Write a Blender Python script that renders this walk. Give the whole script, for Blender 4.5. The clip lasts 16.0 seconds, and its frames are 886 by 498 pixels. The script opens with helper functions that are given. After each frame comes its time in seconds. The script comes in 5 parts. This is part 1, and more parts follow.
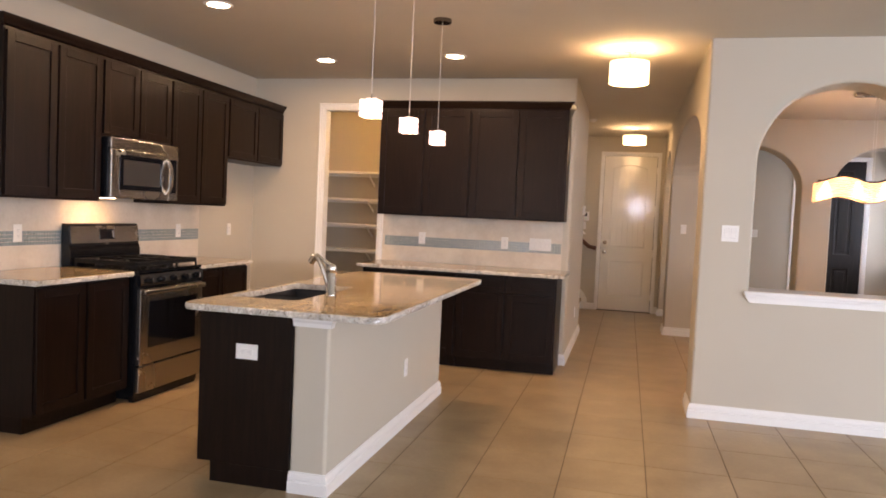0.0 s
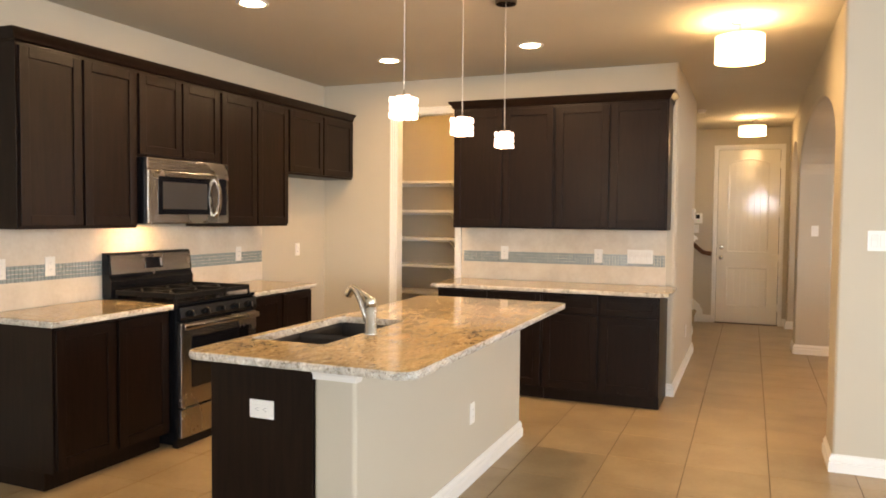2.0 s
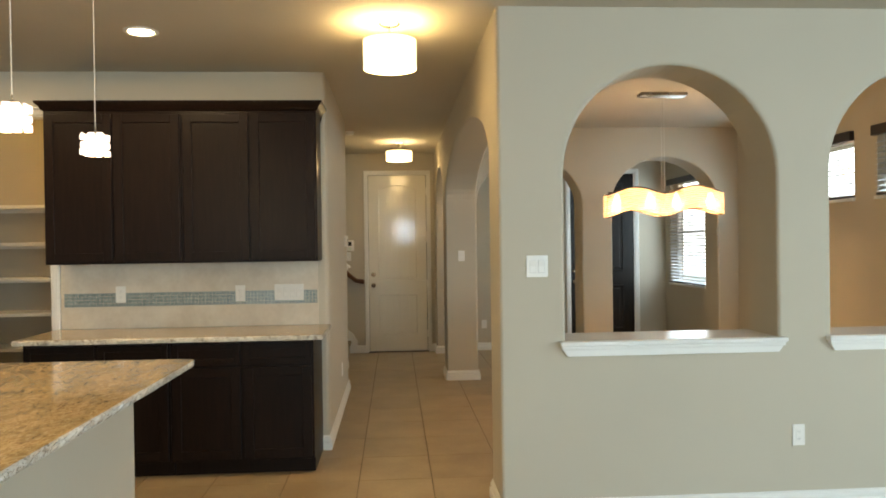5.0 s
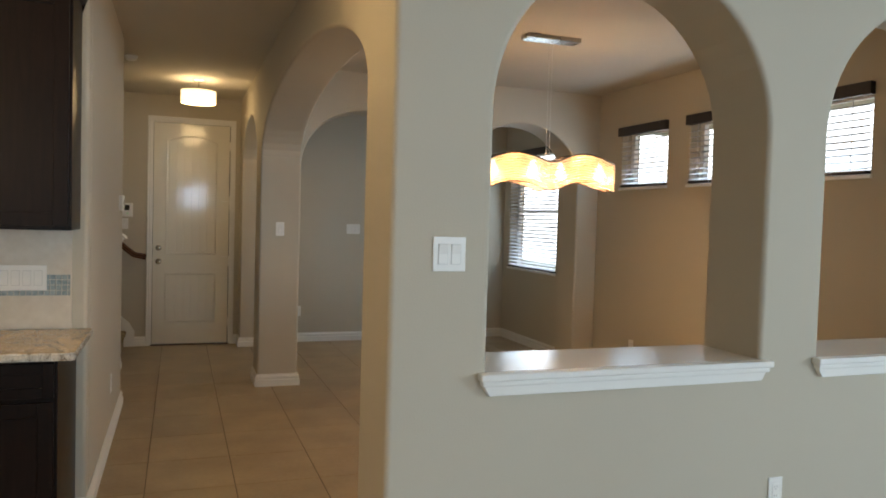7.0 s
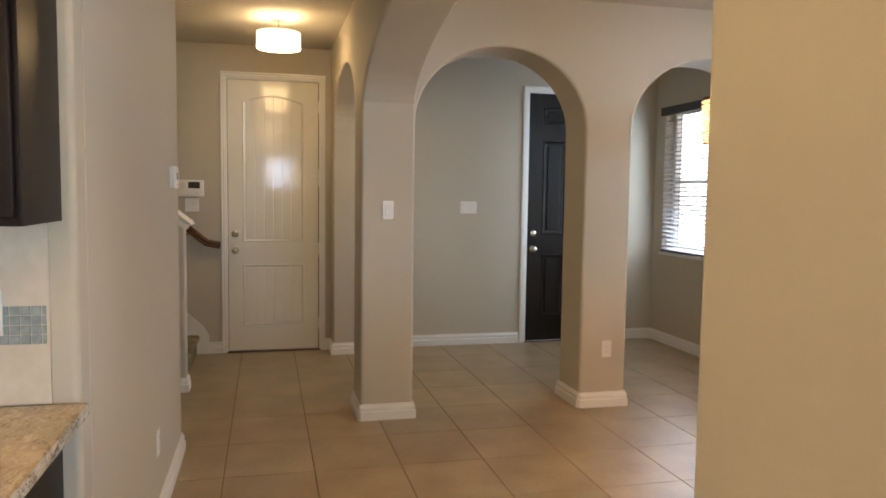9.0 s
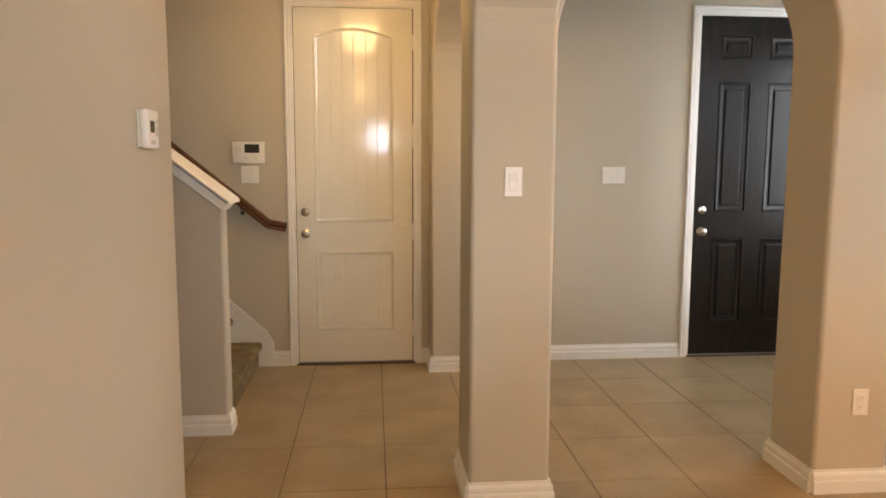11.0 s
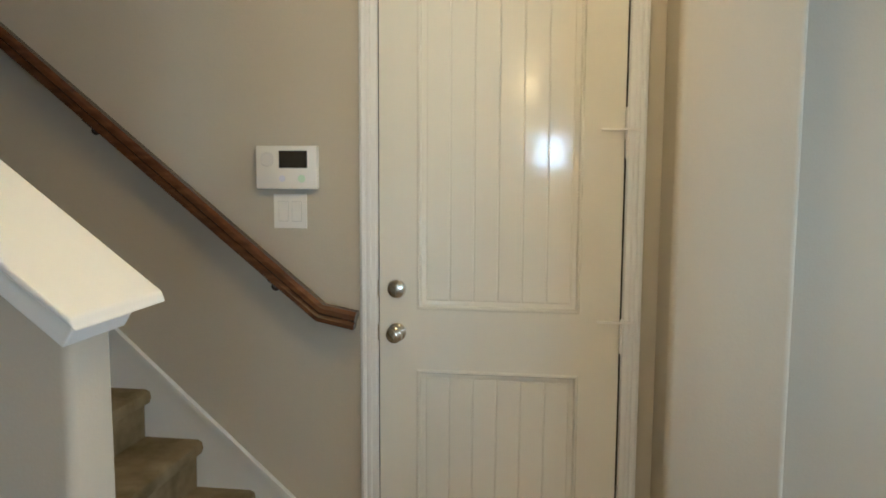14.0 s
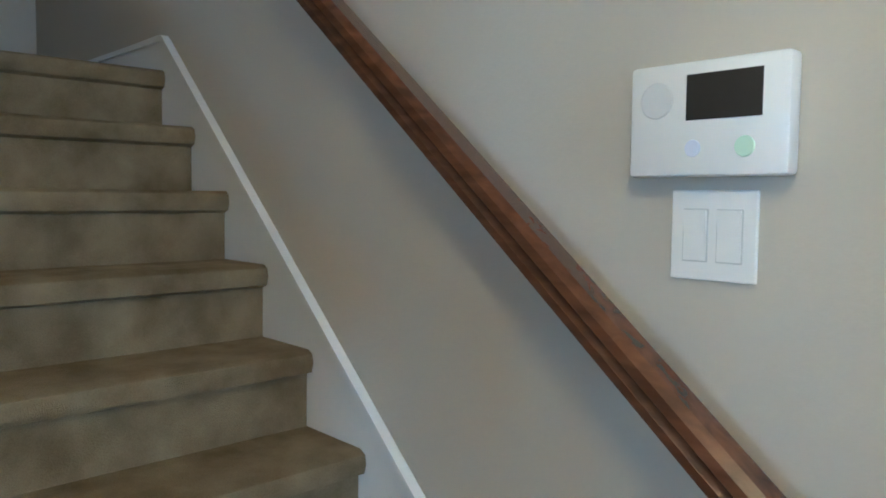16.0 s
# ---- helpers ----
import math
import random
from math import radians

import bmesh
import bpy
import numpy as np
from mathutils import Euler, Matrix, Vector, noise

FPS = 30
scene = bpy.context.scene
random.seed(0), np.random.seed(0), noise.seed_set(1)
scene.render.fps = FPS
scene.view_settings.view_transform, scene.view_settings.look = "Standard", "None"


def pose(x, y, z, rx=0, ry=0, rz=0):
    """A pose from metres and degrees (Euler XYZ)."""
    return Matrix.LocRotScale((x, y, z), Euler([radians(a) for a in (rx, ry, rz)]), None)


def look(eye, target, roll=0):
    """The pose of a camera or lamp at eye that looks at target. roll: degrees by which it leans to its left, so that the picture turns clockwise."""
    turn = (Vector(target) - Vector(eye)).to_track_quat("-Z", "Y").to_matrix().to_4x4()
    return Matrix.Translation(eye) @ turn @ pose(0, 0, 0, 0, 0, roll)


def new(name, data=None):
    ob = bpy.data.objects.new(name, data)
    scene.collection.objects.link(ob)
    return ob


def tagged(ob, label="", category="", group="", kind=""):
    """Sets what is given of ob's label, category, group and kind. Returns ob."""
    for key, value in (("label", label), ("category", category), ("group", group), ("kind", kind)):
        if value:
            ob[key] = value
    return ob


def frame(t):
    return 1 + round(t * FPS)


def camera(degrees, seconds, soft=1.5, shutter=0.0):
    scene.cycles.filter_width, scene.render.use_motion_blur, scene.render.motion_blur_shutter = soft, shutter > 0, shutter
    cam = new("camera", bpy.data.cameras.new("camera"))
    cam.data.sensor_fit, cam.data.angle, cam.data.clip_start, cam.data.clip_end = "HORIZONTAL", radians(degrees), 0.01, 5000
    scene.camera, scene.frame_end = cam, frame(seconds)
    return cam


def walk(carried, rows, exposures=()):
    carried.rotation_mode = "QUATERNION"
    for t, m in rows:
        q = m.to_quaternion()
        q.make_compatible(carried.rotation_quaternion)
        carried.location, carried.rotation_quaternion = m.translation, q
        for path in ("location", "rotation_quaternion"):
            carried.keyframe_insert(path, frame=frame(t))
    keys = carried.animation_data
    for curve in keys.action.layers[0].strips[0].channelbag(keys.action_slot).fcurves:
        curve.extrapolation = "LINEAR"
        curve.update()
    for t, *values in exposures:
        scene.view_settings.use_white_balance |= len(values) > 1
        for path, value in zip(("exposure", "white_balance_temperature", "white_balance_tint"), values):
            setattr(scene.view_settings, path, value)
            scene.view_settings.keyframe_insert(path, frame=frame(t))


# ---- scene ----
cam = camera(62.0, 16.0, soft=1.8, shutter=0.0)
PATH = [
    (0, (0.414, -0.126, 1.397), (-0.068, 1.813, 1.304), 2.6),
    (0.5, (0.404, 0.204, 1.408), (-0.226, 2.102, 1.366), 1.6),
    (1, (0.428, 0.401, 1.459), (-0.305, 2.262, 1.441), 1.1),
    (1.5, (0.408, 0.552, 1.468), (-0.271, 2.433, 1.424), 0.9),
    (2, (0.454, 0.683, 1.472), (-0.315, 2.527, 1.384), 0.5),
    (2.5, (0.498, 0.752, 1.481), (-0.276, 2.595, 1.401), 0.3),
    (3, (0.506, 0.743, 1.496), (-0.249, 2.594, 1.42), 0.2),
    (3.5, (0.479, 0.805, 1.51), (-0.251, 2.666, 1.448), 0.1),
    (4, (0.402, 0.969, 1.496), (-0.013, 2.925, 1.51), 0.0),
    (4.5, (0.391, 1.242, 1.484), (0.274, 3.238, 1.475), -0.4),
    (5, (0.371, 1.606, 1.48), (0.502, 3.602, 1.467), -0.8),
    (5.2, (0.342, 1.759, 1.469), (0.537, 3.75, 1.44), -0.4),
    (7.3, (0.272, 3.463, 1.469), (0.965, 5.337, 1.385), 1.7),
    (7.5, (0.264, 3.65, 1.475), (0.875, 5.551, 1.367), 1.1),
    (8, (0.21, 4.102, 1.458), (0.661, 6.045, 1.318), 0.8),
    (8.2, (0.214, 4.278, 1.458), (0.686, 6.216, 1.322), 0.8),
    (10.3, (0.572, 6.095, 1.452), (0.927, 8.05, 1.224), -0.8),
    (10.5, (0.565, 6.266, 1.442), (0.835, 8.234, 1.203), -0.4),
    (11, (0.543, 6.698, 1.44), (0.729, 8.675, 1.197), 0.2),
    (11.5, (0.583, 7.174, 1.444), (0.679, 9.157, 1.204), -0.3),
    (12, (0.536, 7.623, 1.442), (0.489, 9.608, 1.203), 0.2),
    (12.5, (0.523, 8.081, 1.453), (0.468, 10.068, 1.227), -0.1),
    (13, (0.534, 8.53, 1.473), (0.438, 10.517, 1.273), -0.5),
    (13.5, (0.52, 8.967, 1.48), (0.336, 10.948, 1.275), 0.3),
    (14, (0.555, 9.407, 1.461), (0.29, 11.379, 1.256), 0.3),
    (14.5, (0.547, 9.831, 1.454), (0.053, 11.756, 1.232), 0.4),
    (15, (0.527, 10.231, 1.413), (-0.177, 12.093, 1.223), 0.7),
    (15.5, (0.415, 10.637, 1.329), (-0.613, 12.351, 1.254), 0.6),
    (15.8, (0.267, 10.811, 1.362), (-1.045, 12.313, 1.22), 0.3),
    (16, (0.163, 10.912, 1.375), (-1.294, 12.276, 1.237), 0.5),
]
EXPOSURES = [(0.0, 0.32, 7000, 30), (1.5, 0.62, 7600, 22), (3.5, 0.75, 7200, 14), (4.2, 0.43, 6900, 8), (5.0, 0.03, 6770, 4), (7.5, -0.38, 6300, 10), (8.2, 0.05, 6300, 10), (10.3, 0.48, 7100, 20), (11.0, 0.82, 7500, 18), (12.0, 0.82, 6750, 10), (12.5, 0.96, 6300, 8), (13.0, 0.99, 6120, 6), (14.0, 0.83, 5450, 2), (14.5, 0.89, 5350, 2), (15.0, 0.94, 5000, 2), (15.5, 0.93, 4500, 2), (16.0, 1.42, 4400, 0)]
walk(cam, [(t, look(eye, target, roll)) for t, eye, target, roll in PATH], EXPOSURES)

# ---- world, sun and large lights ----
world = bpy.data.worlds.new("world")
scene.world = world
world.use_nodes = True
wt = world.node_tree
sky = wt.nodes.new("ShaderNodeTexSky")
sky.sky_type, sky.sun_disc = "NISHITA", False
sky.sun_elevation, sky.sun_rotation = radians(58), radians(200)
wt.links.new(sky.outputs[0], wt.nodes["Background"].inputs[0])
wt.nodes["Background"].inputs[1].default_value = 0.15


def lamp(name, kind, m, watts, colour, size=0.1, size_y=0.0, spread=180):
    data = bpy.data.lights.new(name, kind)
    data.energy, data.color = watts, colour
    if kind == "AREA":
        data.shape = "RECTANGLE" if size_y else "DISK"
        data.size = size
        data.spread = radians(spread)
        if size_y:
            data.size_y = size_y
    elif kind == "SUN":
        data.angle = radians(0.5)
    else:
        data.shadow_soft_size = size
    ob = new(name, data)
    ob.matrix_world = m
    return ob


SUN_DIR = Vector((math.sin(radians(200)) * math.cos(radians(58)), math.cos(radians(200)) * math.cos(radians(58)), math.sin(radians(58))))
lamp("sun", "SUN", look(SUN_DIR * 30, (0, 0, 0)), 3.0, (1, 0.95, 0.88))
DAY = (0.66, 0.84, 1.0)
WARM = (1.0, 0.70, 0.38)
# sky light through the living room windows behind the walk, and through the dining and foyer windows
for wx, wz, ww, wh, power in ((-2.4, 1.45, 1.6, 1.7, 35), (0.73, 2.0, 0.58, 0.58, 28), (3.9, 1.45, 2.6, 1.7, 290)):
    lamp("window_light", "AREA", look((wx, -4.05, wz), (wx, 2, wz - 0.1)), power, DAY, ww, wh)
# Light of an assumed, unseen side window, added to brighten the island's side.
lamp("window_light", "AREA", look((6.42, 2.0, 1.65), (0, 2.0, 1.3)), 140, DAY, 2.2, 1.2)
lamp("window_light", "AREA", look((4.16, 11.02, 1.6), (0, 11.02, 1.2)), 20, DAY, 1.1, 1.3)
lamp("window_light", "AREA", look((4.16, 8.85, 2.07), (0, 8.85, 1.0)), 6, DAY, 0.6, 0.45)
lamp("window_light", "AREA", look((4.16, 7.87, 2.07), (0, 7.87, 1.0)), 6, DAY, 0.6, 0.45)
lamp("window_light", "AREA", look((4.16, 6.88, 2.07), (0, 6.88, 1.0)), 6, DAY, 0.6, 0.45)

# ---- materials ----


def material(name, colour, rough=0.6, metal=0.0, vary=0.06, scale=6.0, fine=90.0, bump=0.1, depth=0.002, colour2=None, spec=0.5, random_tone=0.0, emit=0.0, emit_colour=None):
    """Principled paint with two scales of variation and fine relief, in metres of object space."""
    m = bpy.data.materials.new(name)
    m.use_nodes = True
    t = m.node_tree
    n, l = t.nodes, t.links
    b = n["Principled BSDF"]
    tc = n.new("ShaderNodeTexCoord")
    big = n.new("ShaderNodeTexNoise")
    big.inputs["Scale"].default_value, big.inputs["Detail"].default_value = scale, 5
    small = n.new("ShaderNodeTexNoise")
    small.inputs["Scale"].default_value, small.inputs["Detail"].default_value = fine, 3
    geo = n.new("ShaderNodeNewGeometry")
    l.new(geo.outputs["Position"], big.inputs["Vector"])
    l.new(geo.outputs["Position"], small.inputs["Vector"])
    mixf = n.new("ShaderNodeMath")
    mixf.operation = "MULTIPLY_ADD"
    mixf.inputs[1].default_value = 0.22
    l.new(small.outputs[0], mixf.inputs[0])
    scl = n.new("ShaderNodeMath")
    scl.operation = "MULTIPLY"
    scl.inputs[1].default_value = 0.7
    l.new(big.outputs[0], scl.inputs[0])
    l.new(scl.outputs[0], mixf.inputs[2])
    ramp = n.new("ShaderNodeValToRGB")
    c2 = colour2 or tuple(min(1, c * (1 + vary)) for c in colour)
    c1 = colour if colour2 else tuple(c * (1 - vary) for c in colour)
    ramp.color_ramp.elements[0].color, ramp.color_ramp.elements[1].color = (*c1, 1), (*c2, 1)
    ramp.color_ramp.elements[0].position, ramp.color_ramp.elements[1].position = 0.32, 0.68
    l.new(mixf.outputs[0], ramp.inputs[0])
    out = ramp.outputs[0]
    if random_tone:
        info = n.new("ShaderNodeObjectInfo")
        mr = n.new("ShaderNodeMapRange")
        mr.inputs["To Min"].default_value, mr.inputs["To Max"].default_value = 1 - random_tone, 1 + random_tone
        hsv = n.new("ShaderNodeHueSaturation")
        l.new(info.outputs["Random"], mr.inputs["Value"])
        l.new(mr.outputs[0], hsv.inputs["Value"])
        l.new(out, hsv.inputs["Color"])
        out = hsv.outputs[0]
    l.new(out, b.inputs["Base Color"])
    b.inputs["Roughness"].default_value, b.inputs["Metallic"].default_value = rough, metal
    b.inputs["Specular IOR Level"].default_value = spec
    rr = n.new("ShaderNodeMapRange")
    rr.inputs["To Min"].default_value, rr.inputs["To Max"].default_value = max(0.02, rough - 0.03), min(1, rough + 0.03)
    l.new(big.outputs[0], rr.inputs["Value"])
    l.new(rr.outputs[0], b.inputs["Roughness"])
    if bump:
        bp = n.new("ShaderNodeBump")
        bp.inputs["Strength"].default_value, bp.inputs["Distance"].default_value = bump, depth
        l.new(small.outputs[0], bp.inputs["Height"])
        l.new(bp.outputs[0], b.inputs["Normal"])
    if emit:
        b.inputs["Emission Color"].default_value = (*(emit_colour or colour), 1)
        b.inputs["Emission Strength"].default_value = emit
    return m


def wood(name, dark, light, rough, axis="Z", stretch=14.0, bump=0.08):
    """Stained wood: streaks drawn out along the grain."""
    m = material(name, dark, rough, bump=0)
    t = m.node_tree
    n, l = t.nodes, t.links
    b = n["Principled BSDF"]
    geo = n.new("ShaderNodeNewGeometry")
    mp = n.new("ShaderNodeMapping")
    s = {"X": (1, stretch, stretch), "Y": (stretch, 1, stretch), "Z": (stretch, stretch, 1)}[axis]
    mp.inputs["Scale"].default_value = [v * 4 for v in s]
    l.new(geo.outputs["Position"], mp.inputs["Vector"])
    no = n.new("ShaderNodeTexNoise")
    no.inputs["Scale"].default_value, no.inputs["Detail"].default_value, no.inputs["Distortion"].default_value = 1.0, 6, 0.4
    l.new(mp.outputs[0], no.inputs["Vector"])
    ramp = n.new("ShaderNodeValToRGB")
    ramp.color_ramp.elements[0].color, ramp.color_ramp.elements[1].color = (*dark, 1), (*light, 1)
    ramp.color_ramp.elements[0].position, ramp.color_ramp.elements[1].position = 0.35, 0.7
    l.new(no.outputs[0], ramp.inputs[0])
    l.new(ramp.outputs[0], b.inputs["Base Color"])
    bp = n.new("ShaderNodeBump")
    bp.inputs["Strength"].default_value, bp.inputs["Distance"].default_value = bump, 0.001
    l.new(no.outputs[0], bp.inputs["Height"])
    l.new(bp.outputs[0], b.inputs["Normal"])
    return m


def granite(name, tones, fleck, dark=(0.10, 0.07, 0.05)):
    m = material(name, (0.6, 0.45, 0.3), 0.07, bump=0)
    t = m.node_tree
    n, l = t.nodes, t.links
    b = n["Principled BSDF"]
    geo = n.new("ShaderNodeNewGeometry")
    base = n.new("ShaderNodeTexNoise")
    base.inputs["Scale"].default_value, base.inputs["Detail"].default_value, base.inputs["Distortion"].default_value = 40, 14, 1.1
    grain = n.new("ShaderNodeMapping")
    grain.inputs["Rotation"].default_value = (0, 0, radians(28))
    grain.inputs["Scale"].default_value = (1.7, 0.75, 1.2)
    l.new(geo.outputs["Position"], grain.inputs["Vector"])
    ramp = n.new("ShaderNodeValToRGB")
    els = ramp.color_ramp.elements
    els[0].position, els[0].color = 0.28, (*tones[0], 1)
    els[1].position, els[1].color = 0.74, (*tones[3], 1)
    e = els.new(0.42)
    e.color = (*tones[1], 1)
    e = els.new(0.56)
    e.color = (*tones[2], 1)
    speck = n.new("ShaderNodeTexVoronoi")
    speck.inputs["Scale"].default_value = 120
    sr = n.new("ShaderNodeValToRGB")
    sr.color_ramp.elements[0].position, sr.color_ramp.elements[0].color = 0.10, (1, 1, 1, 1)
    sr.color_ramp.elements[1].position, sr.color_ramp.elements[1].color = 0.36, (0, 0, 0, 1)
    gate = n.new("ShaderNodeTexNoise")
    gate.inputs["Scale"].default_value, gate.inputs["Detail"].default_value = 17, 6
    gr = n.new("ShaderNodeValToRGB")
    gr.color_ramp.elements[0].position, gr.color_ramp.elements[1].position = fleck, fleck + 0.10
    mul = n.new("ShaderNodeMath")
    mul.operation = "MULTIPLY"
    mix = n.new("ShaderNodeMix")
    mix.data_type = "RGBA"
    mix.inputs["B"].default_value = (*dark, 1)
    cloud = n.new("ShaderNodeTexNoise")
    cloud.inputs["Scale"].default_value, cloud.inputs["Detail"].default_value, cloud.inputs["Distortion"].default_value = 5.5, 8, 1.5
    l.new(grain.outputs[0], cloud.inputs["Vector"])
    shift = n.new("ShaderNodeMapRange")
    shift.inputs["From Min"].default_value, shift.inputs["From Max"].default_value = 0.3, 0.7
    shift.inputs["To Min"].default_value, shift.inputs["To Max"].default_value = 0.66, 1.16
    tone = n.new("ShaderNodeHueSaturation")
    l.new(cloud.outputs[0], shift.inputs["Value"])
    l.new(shift.outputs[0], tone.inputs["Value"])
    for a in (base, speck, gate):
        l.new(grain.outputs[0], a.inputs["Vector"])
    l.new(base.outputs[0], ramp.inputs[0])
    l.new(speck.outputs["Distance"], sr.inputs[0])
    l.new(gate.outputs[0], gr.inputs[0])
    l.new(sr.outputs[0], mul.inputs[0])
    l.new(gr.outputs[0], mul.inputs[1])
    l.new(mul.outputs[0], mix.inputs["Factor"])
    l.new(ramp.outputs[0], tone.inputs["Color"])
    l.new(tone.outputs[0], mix.inputs["A"])
    l.new(mix.outputs["Result"], b.inputs["Base Color"])
    return m


def glow(name, colour, strength, base=(0.9, 0.88, 0.82)):
    m = bpy.data.materials.new(name)
    m.use_nodes = True
    b = m.node_tree.nodes["Principled BSDF"]
    b.inputs["Base Color"].default_value = (*base, 1)
    b.inputs["Emission Color"].default_value, b.inputs["Emission Strength"].default_value = (*colour, 1), strength
    return m


def glass(name, tint=(1, 1, 1), rough=0.0):
    m = bpy.data.materials.new(name)
    m.use_nodes = True
    b = m.node_tree.nodes["Principled BSDF"]
    b.inputs["Base Color"].default_value = (*tint, 1)
    b.inputs["Transmission Weight"].default_value, b.inputs["Roughness"].default_value, b.inputs["IOR"].default_value = 1.0, rough, 1.45
    return m


PAINT = material("wall_paint", (0.525, 0.475, 0.385), 0.75, vary=0.025, scale=1.4, fine=140, bump=0.25, depth=0.002, spec=0.3)
CEIL = material("ceiling_paint", (0.57, 0.525, 0.445), 0.9, vary=0.03, scale=1.8, fine=110, bump=0.4, depth=0.003, spec=0.2)
SILLPAINT = material("gloss_sill_paint", (0.78, 0.765, 0.73), 0.2, vary=0.02, scale=3, fine=60, bump=0.02)
TRIM = material("trim_paint", (0.80, 0.79, 0.76), 0.38, vary=0.02, scale=3, fine=60, bump=0.05)
DOORPAINT = material("door_paint", (0.78, 0.75, 0.67), 0.09, vary=0.02, scale=3, fine=60, bump=0.05)
TILE = material("floor_tile", (0.295, 0.208, 0.112), 0.36, colour2=(0.425, 0.318, 0.188), scale=3.2, fine=40, bump=0.06, depth=0.001, random_tone=0.06)
GROUT = material("grout", (0.16, 0.115, 0.08), 0.9, vary=0.1, scale=10)
ESPRESSO = wood("espresso_wood", (0.0080, 0.0042, 0.0028), (0.0145, 0.0072, 0.0046), 0.36)
ESPRESSO.node_tree.nodes["Principled BSDF"].inputs["Specular IOR Level"].default_value = 0.16
GRANITE = granite("gold_granite", ((0.20, 0.125, 0.065), (0.40, 0.285, 0.150), (0.47, 0.355, 0.205), (0.60, 0.51, 0.36)), 0.56)
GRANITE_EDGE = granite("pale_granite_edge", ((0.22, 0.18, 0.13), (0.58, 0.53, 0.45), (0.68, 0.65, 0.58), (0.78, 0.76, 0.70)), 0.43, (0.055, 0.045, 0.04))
STEEL = material("stainless_steel", (0.42, 0.385, 0.34), 0.27, 1.0, vary=0.04, scale=3, fine=200, bump=0.05)
CHROME = material("brushed_nickel", (0.60, 0.57, 0.52), 0.2, 1.0, vary=0.03, bump=0)
DARKCHROME = material("polished_dark_nickel", (0.20, 0.18, 0.16), 0.15, 1.0, vary=0.03, bump=0)
BLACK = material("black_enamel", (0.007, 0.007, 0.008), 0.16, vary=0.2, bump=0, spec=0.25)
IRON = material("cast_iron", (0.006, 0.006, 0.006), 0.5, vary=0.2, bump=0.2, spec=0.2)
DARKGLASS = material("dark_glass", (0.006, 0.006, 0.008), 0.06, vary=0.1, bump=0)
DOORGAP = material("door_gap_shade_black", (0.02, 0.018, 0.016), 0.8, vary=0.05, bump=0)
SCREEN = material("oven_screen", (0.030, 0.030, 0.032), 0.35, vary=0.1, fine=700, bump=0.2)
SINKMAT = material("black_composite", (0.020, 0.020, 0.022), 0.45, vary=0.2, fine=400, bump=0.1)
SPLASH = material("travertine_tile", (0.60, 0.52, 0.42), 0.4, colour2=(0.74, 0.67, 0.57), scale=5, fine=40, bump=0.08)
MOSAIC = material("glass_mosaic", (0.20, 0.25, 0.25), 0.14, colour2=(0.40, 0.44, 0.43), scale=45, fine=60, bump=0)
# Grey for the painted-in rocker gap shade, also used on thermostat keys.
GAPGREY = material("gap_shade_and_key_grey", (0.60, 0.59, 0.56), 0.5, vary=0.01, bump=0)
PLASTIC = material("white_plastic", (0.82, 0.80, 0.76), 0.35, vary=0.01, bump=0)
GREYPLASTIC = material("grey_plastic", (0.30, 0.30, 0.30), 0.4, vary=0.02, bump=0)
DOORBLACK = wood("black_stained_wood", (0.005, 0.004, 0.004), (0.018, 0.013, 0.010), 0.34, "Z", 18, 0.25)
DOORBLACK.node_tree.nodes["Principled BSDF"].inputs["Specular IOR Level"].default_value = 0.3
MAHOGANY = wood("mahogany", (0.075, 0.030, 0.014), (0.145, 0.061, 0.027), 0.25, "X", 10)
CARPET = material("carpet", (0.195, 0.140, 0.070), 0.95, colour2=(0.42, 0.325, 0.185), scale=9, fine=420, bump=0.9, depth=0.008, spec=0.1)
DARKBLIND = material("dark_wood_valance", (0.022, 0.015, 0.012), 0.4, vary=0.1)
def translucent(m, share):
    """Lets part of the light through a thin sheet."""
    t = m.node_tree
    tr = t.nodes.new("ShaderNodeBsdfTranslucent")
    tr.inputs[0].default_value = (0.8, 0.8, 0.82, 1)
    mx = t.nodes.new("ShaderNodeMixShader")
    mx.inputs[0].default_value = share
    t.links.new(t.nodes["Principled BSDF"].outputs[0], mx.inputs[1])
    t.links.new(tr.outputs[0], mx.inputs[2])
    t.links.new(mx.outputs[0], t.nodes["Material Output"].inputs[0])
    return m


SLAT = translucent(material("blind_slat", (0.60, 0.60, 0.63), 0.45, vary=0.02, bump=0), 0.06)
BRONZE = material("dark_bronze", (0.03, 0.022, 0.018), 0.35, 0.6, vary=0.1, bump=0)
WIRE = material("cord", (0.65, 0.62, 0.56), 0.4, vary=0.02, bump=0)
THRESH = material("threshold_metal", (0.10, 0.07, 0.05), 0.4, 0.5, vary=0.1, bump=0)
SHADE = glow("lamp_shade", (1.0, 0.72, 0.36), 3.2)
LENS = glow("lamp_lens", (1.0, 0.80, 0.55), 14.0)
CUBEGLOW = glow("frosted_glass_glow", (1.0, 0.80, 0.66), 10.0)
BULB = glow("bulb", (1.0, 0.75, 0.45), 25.0)


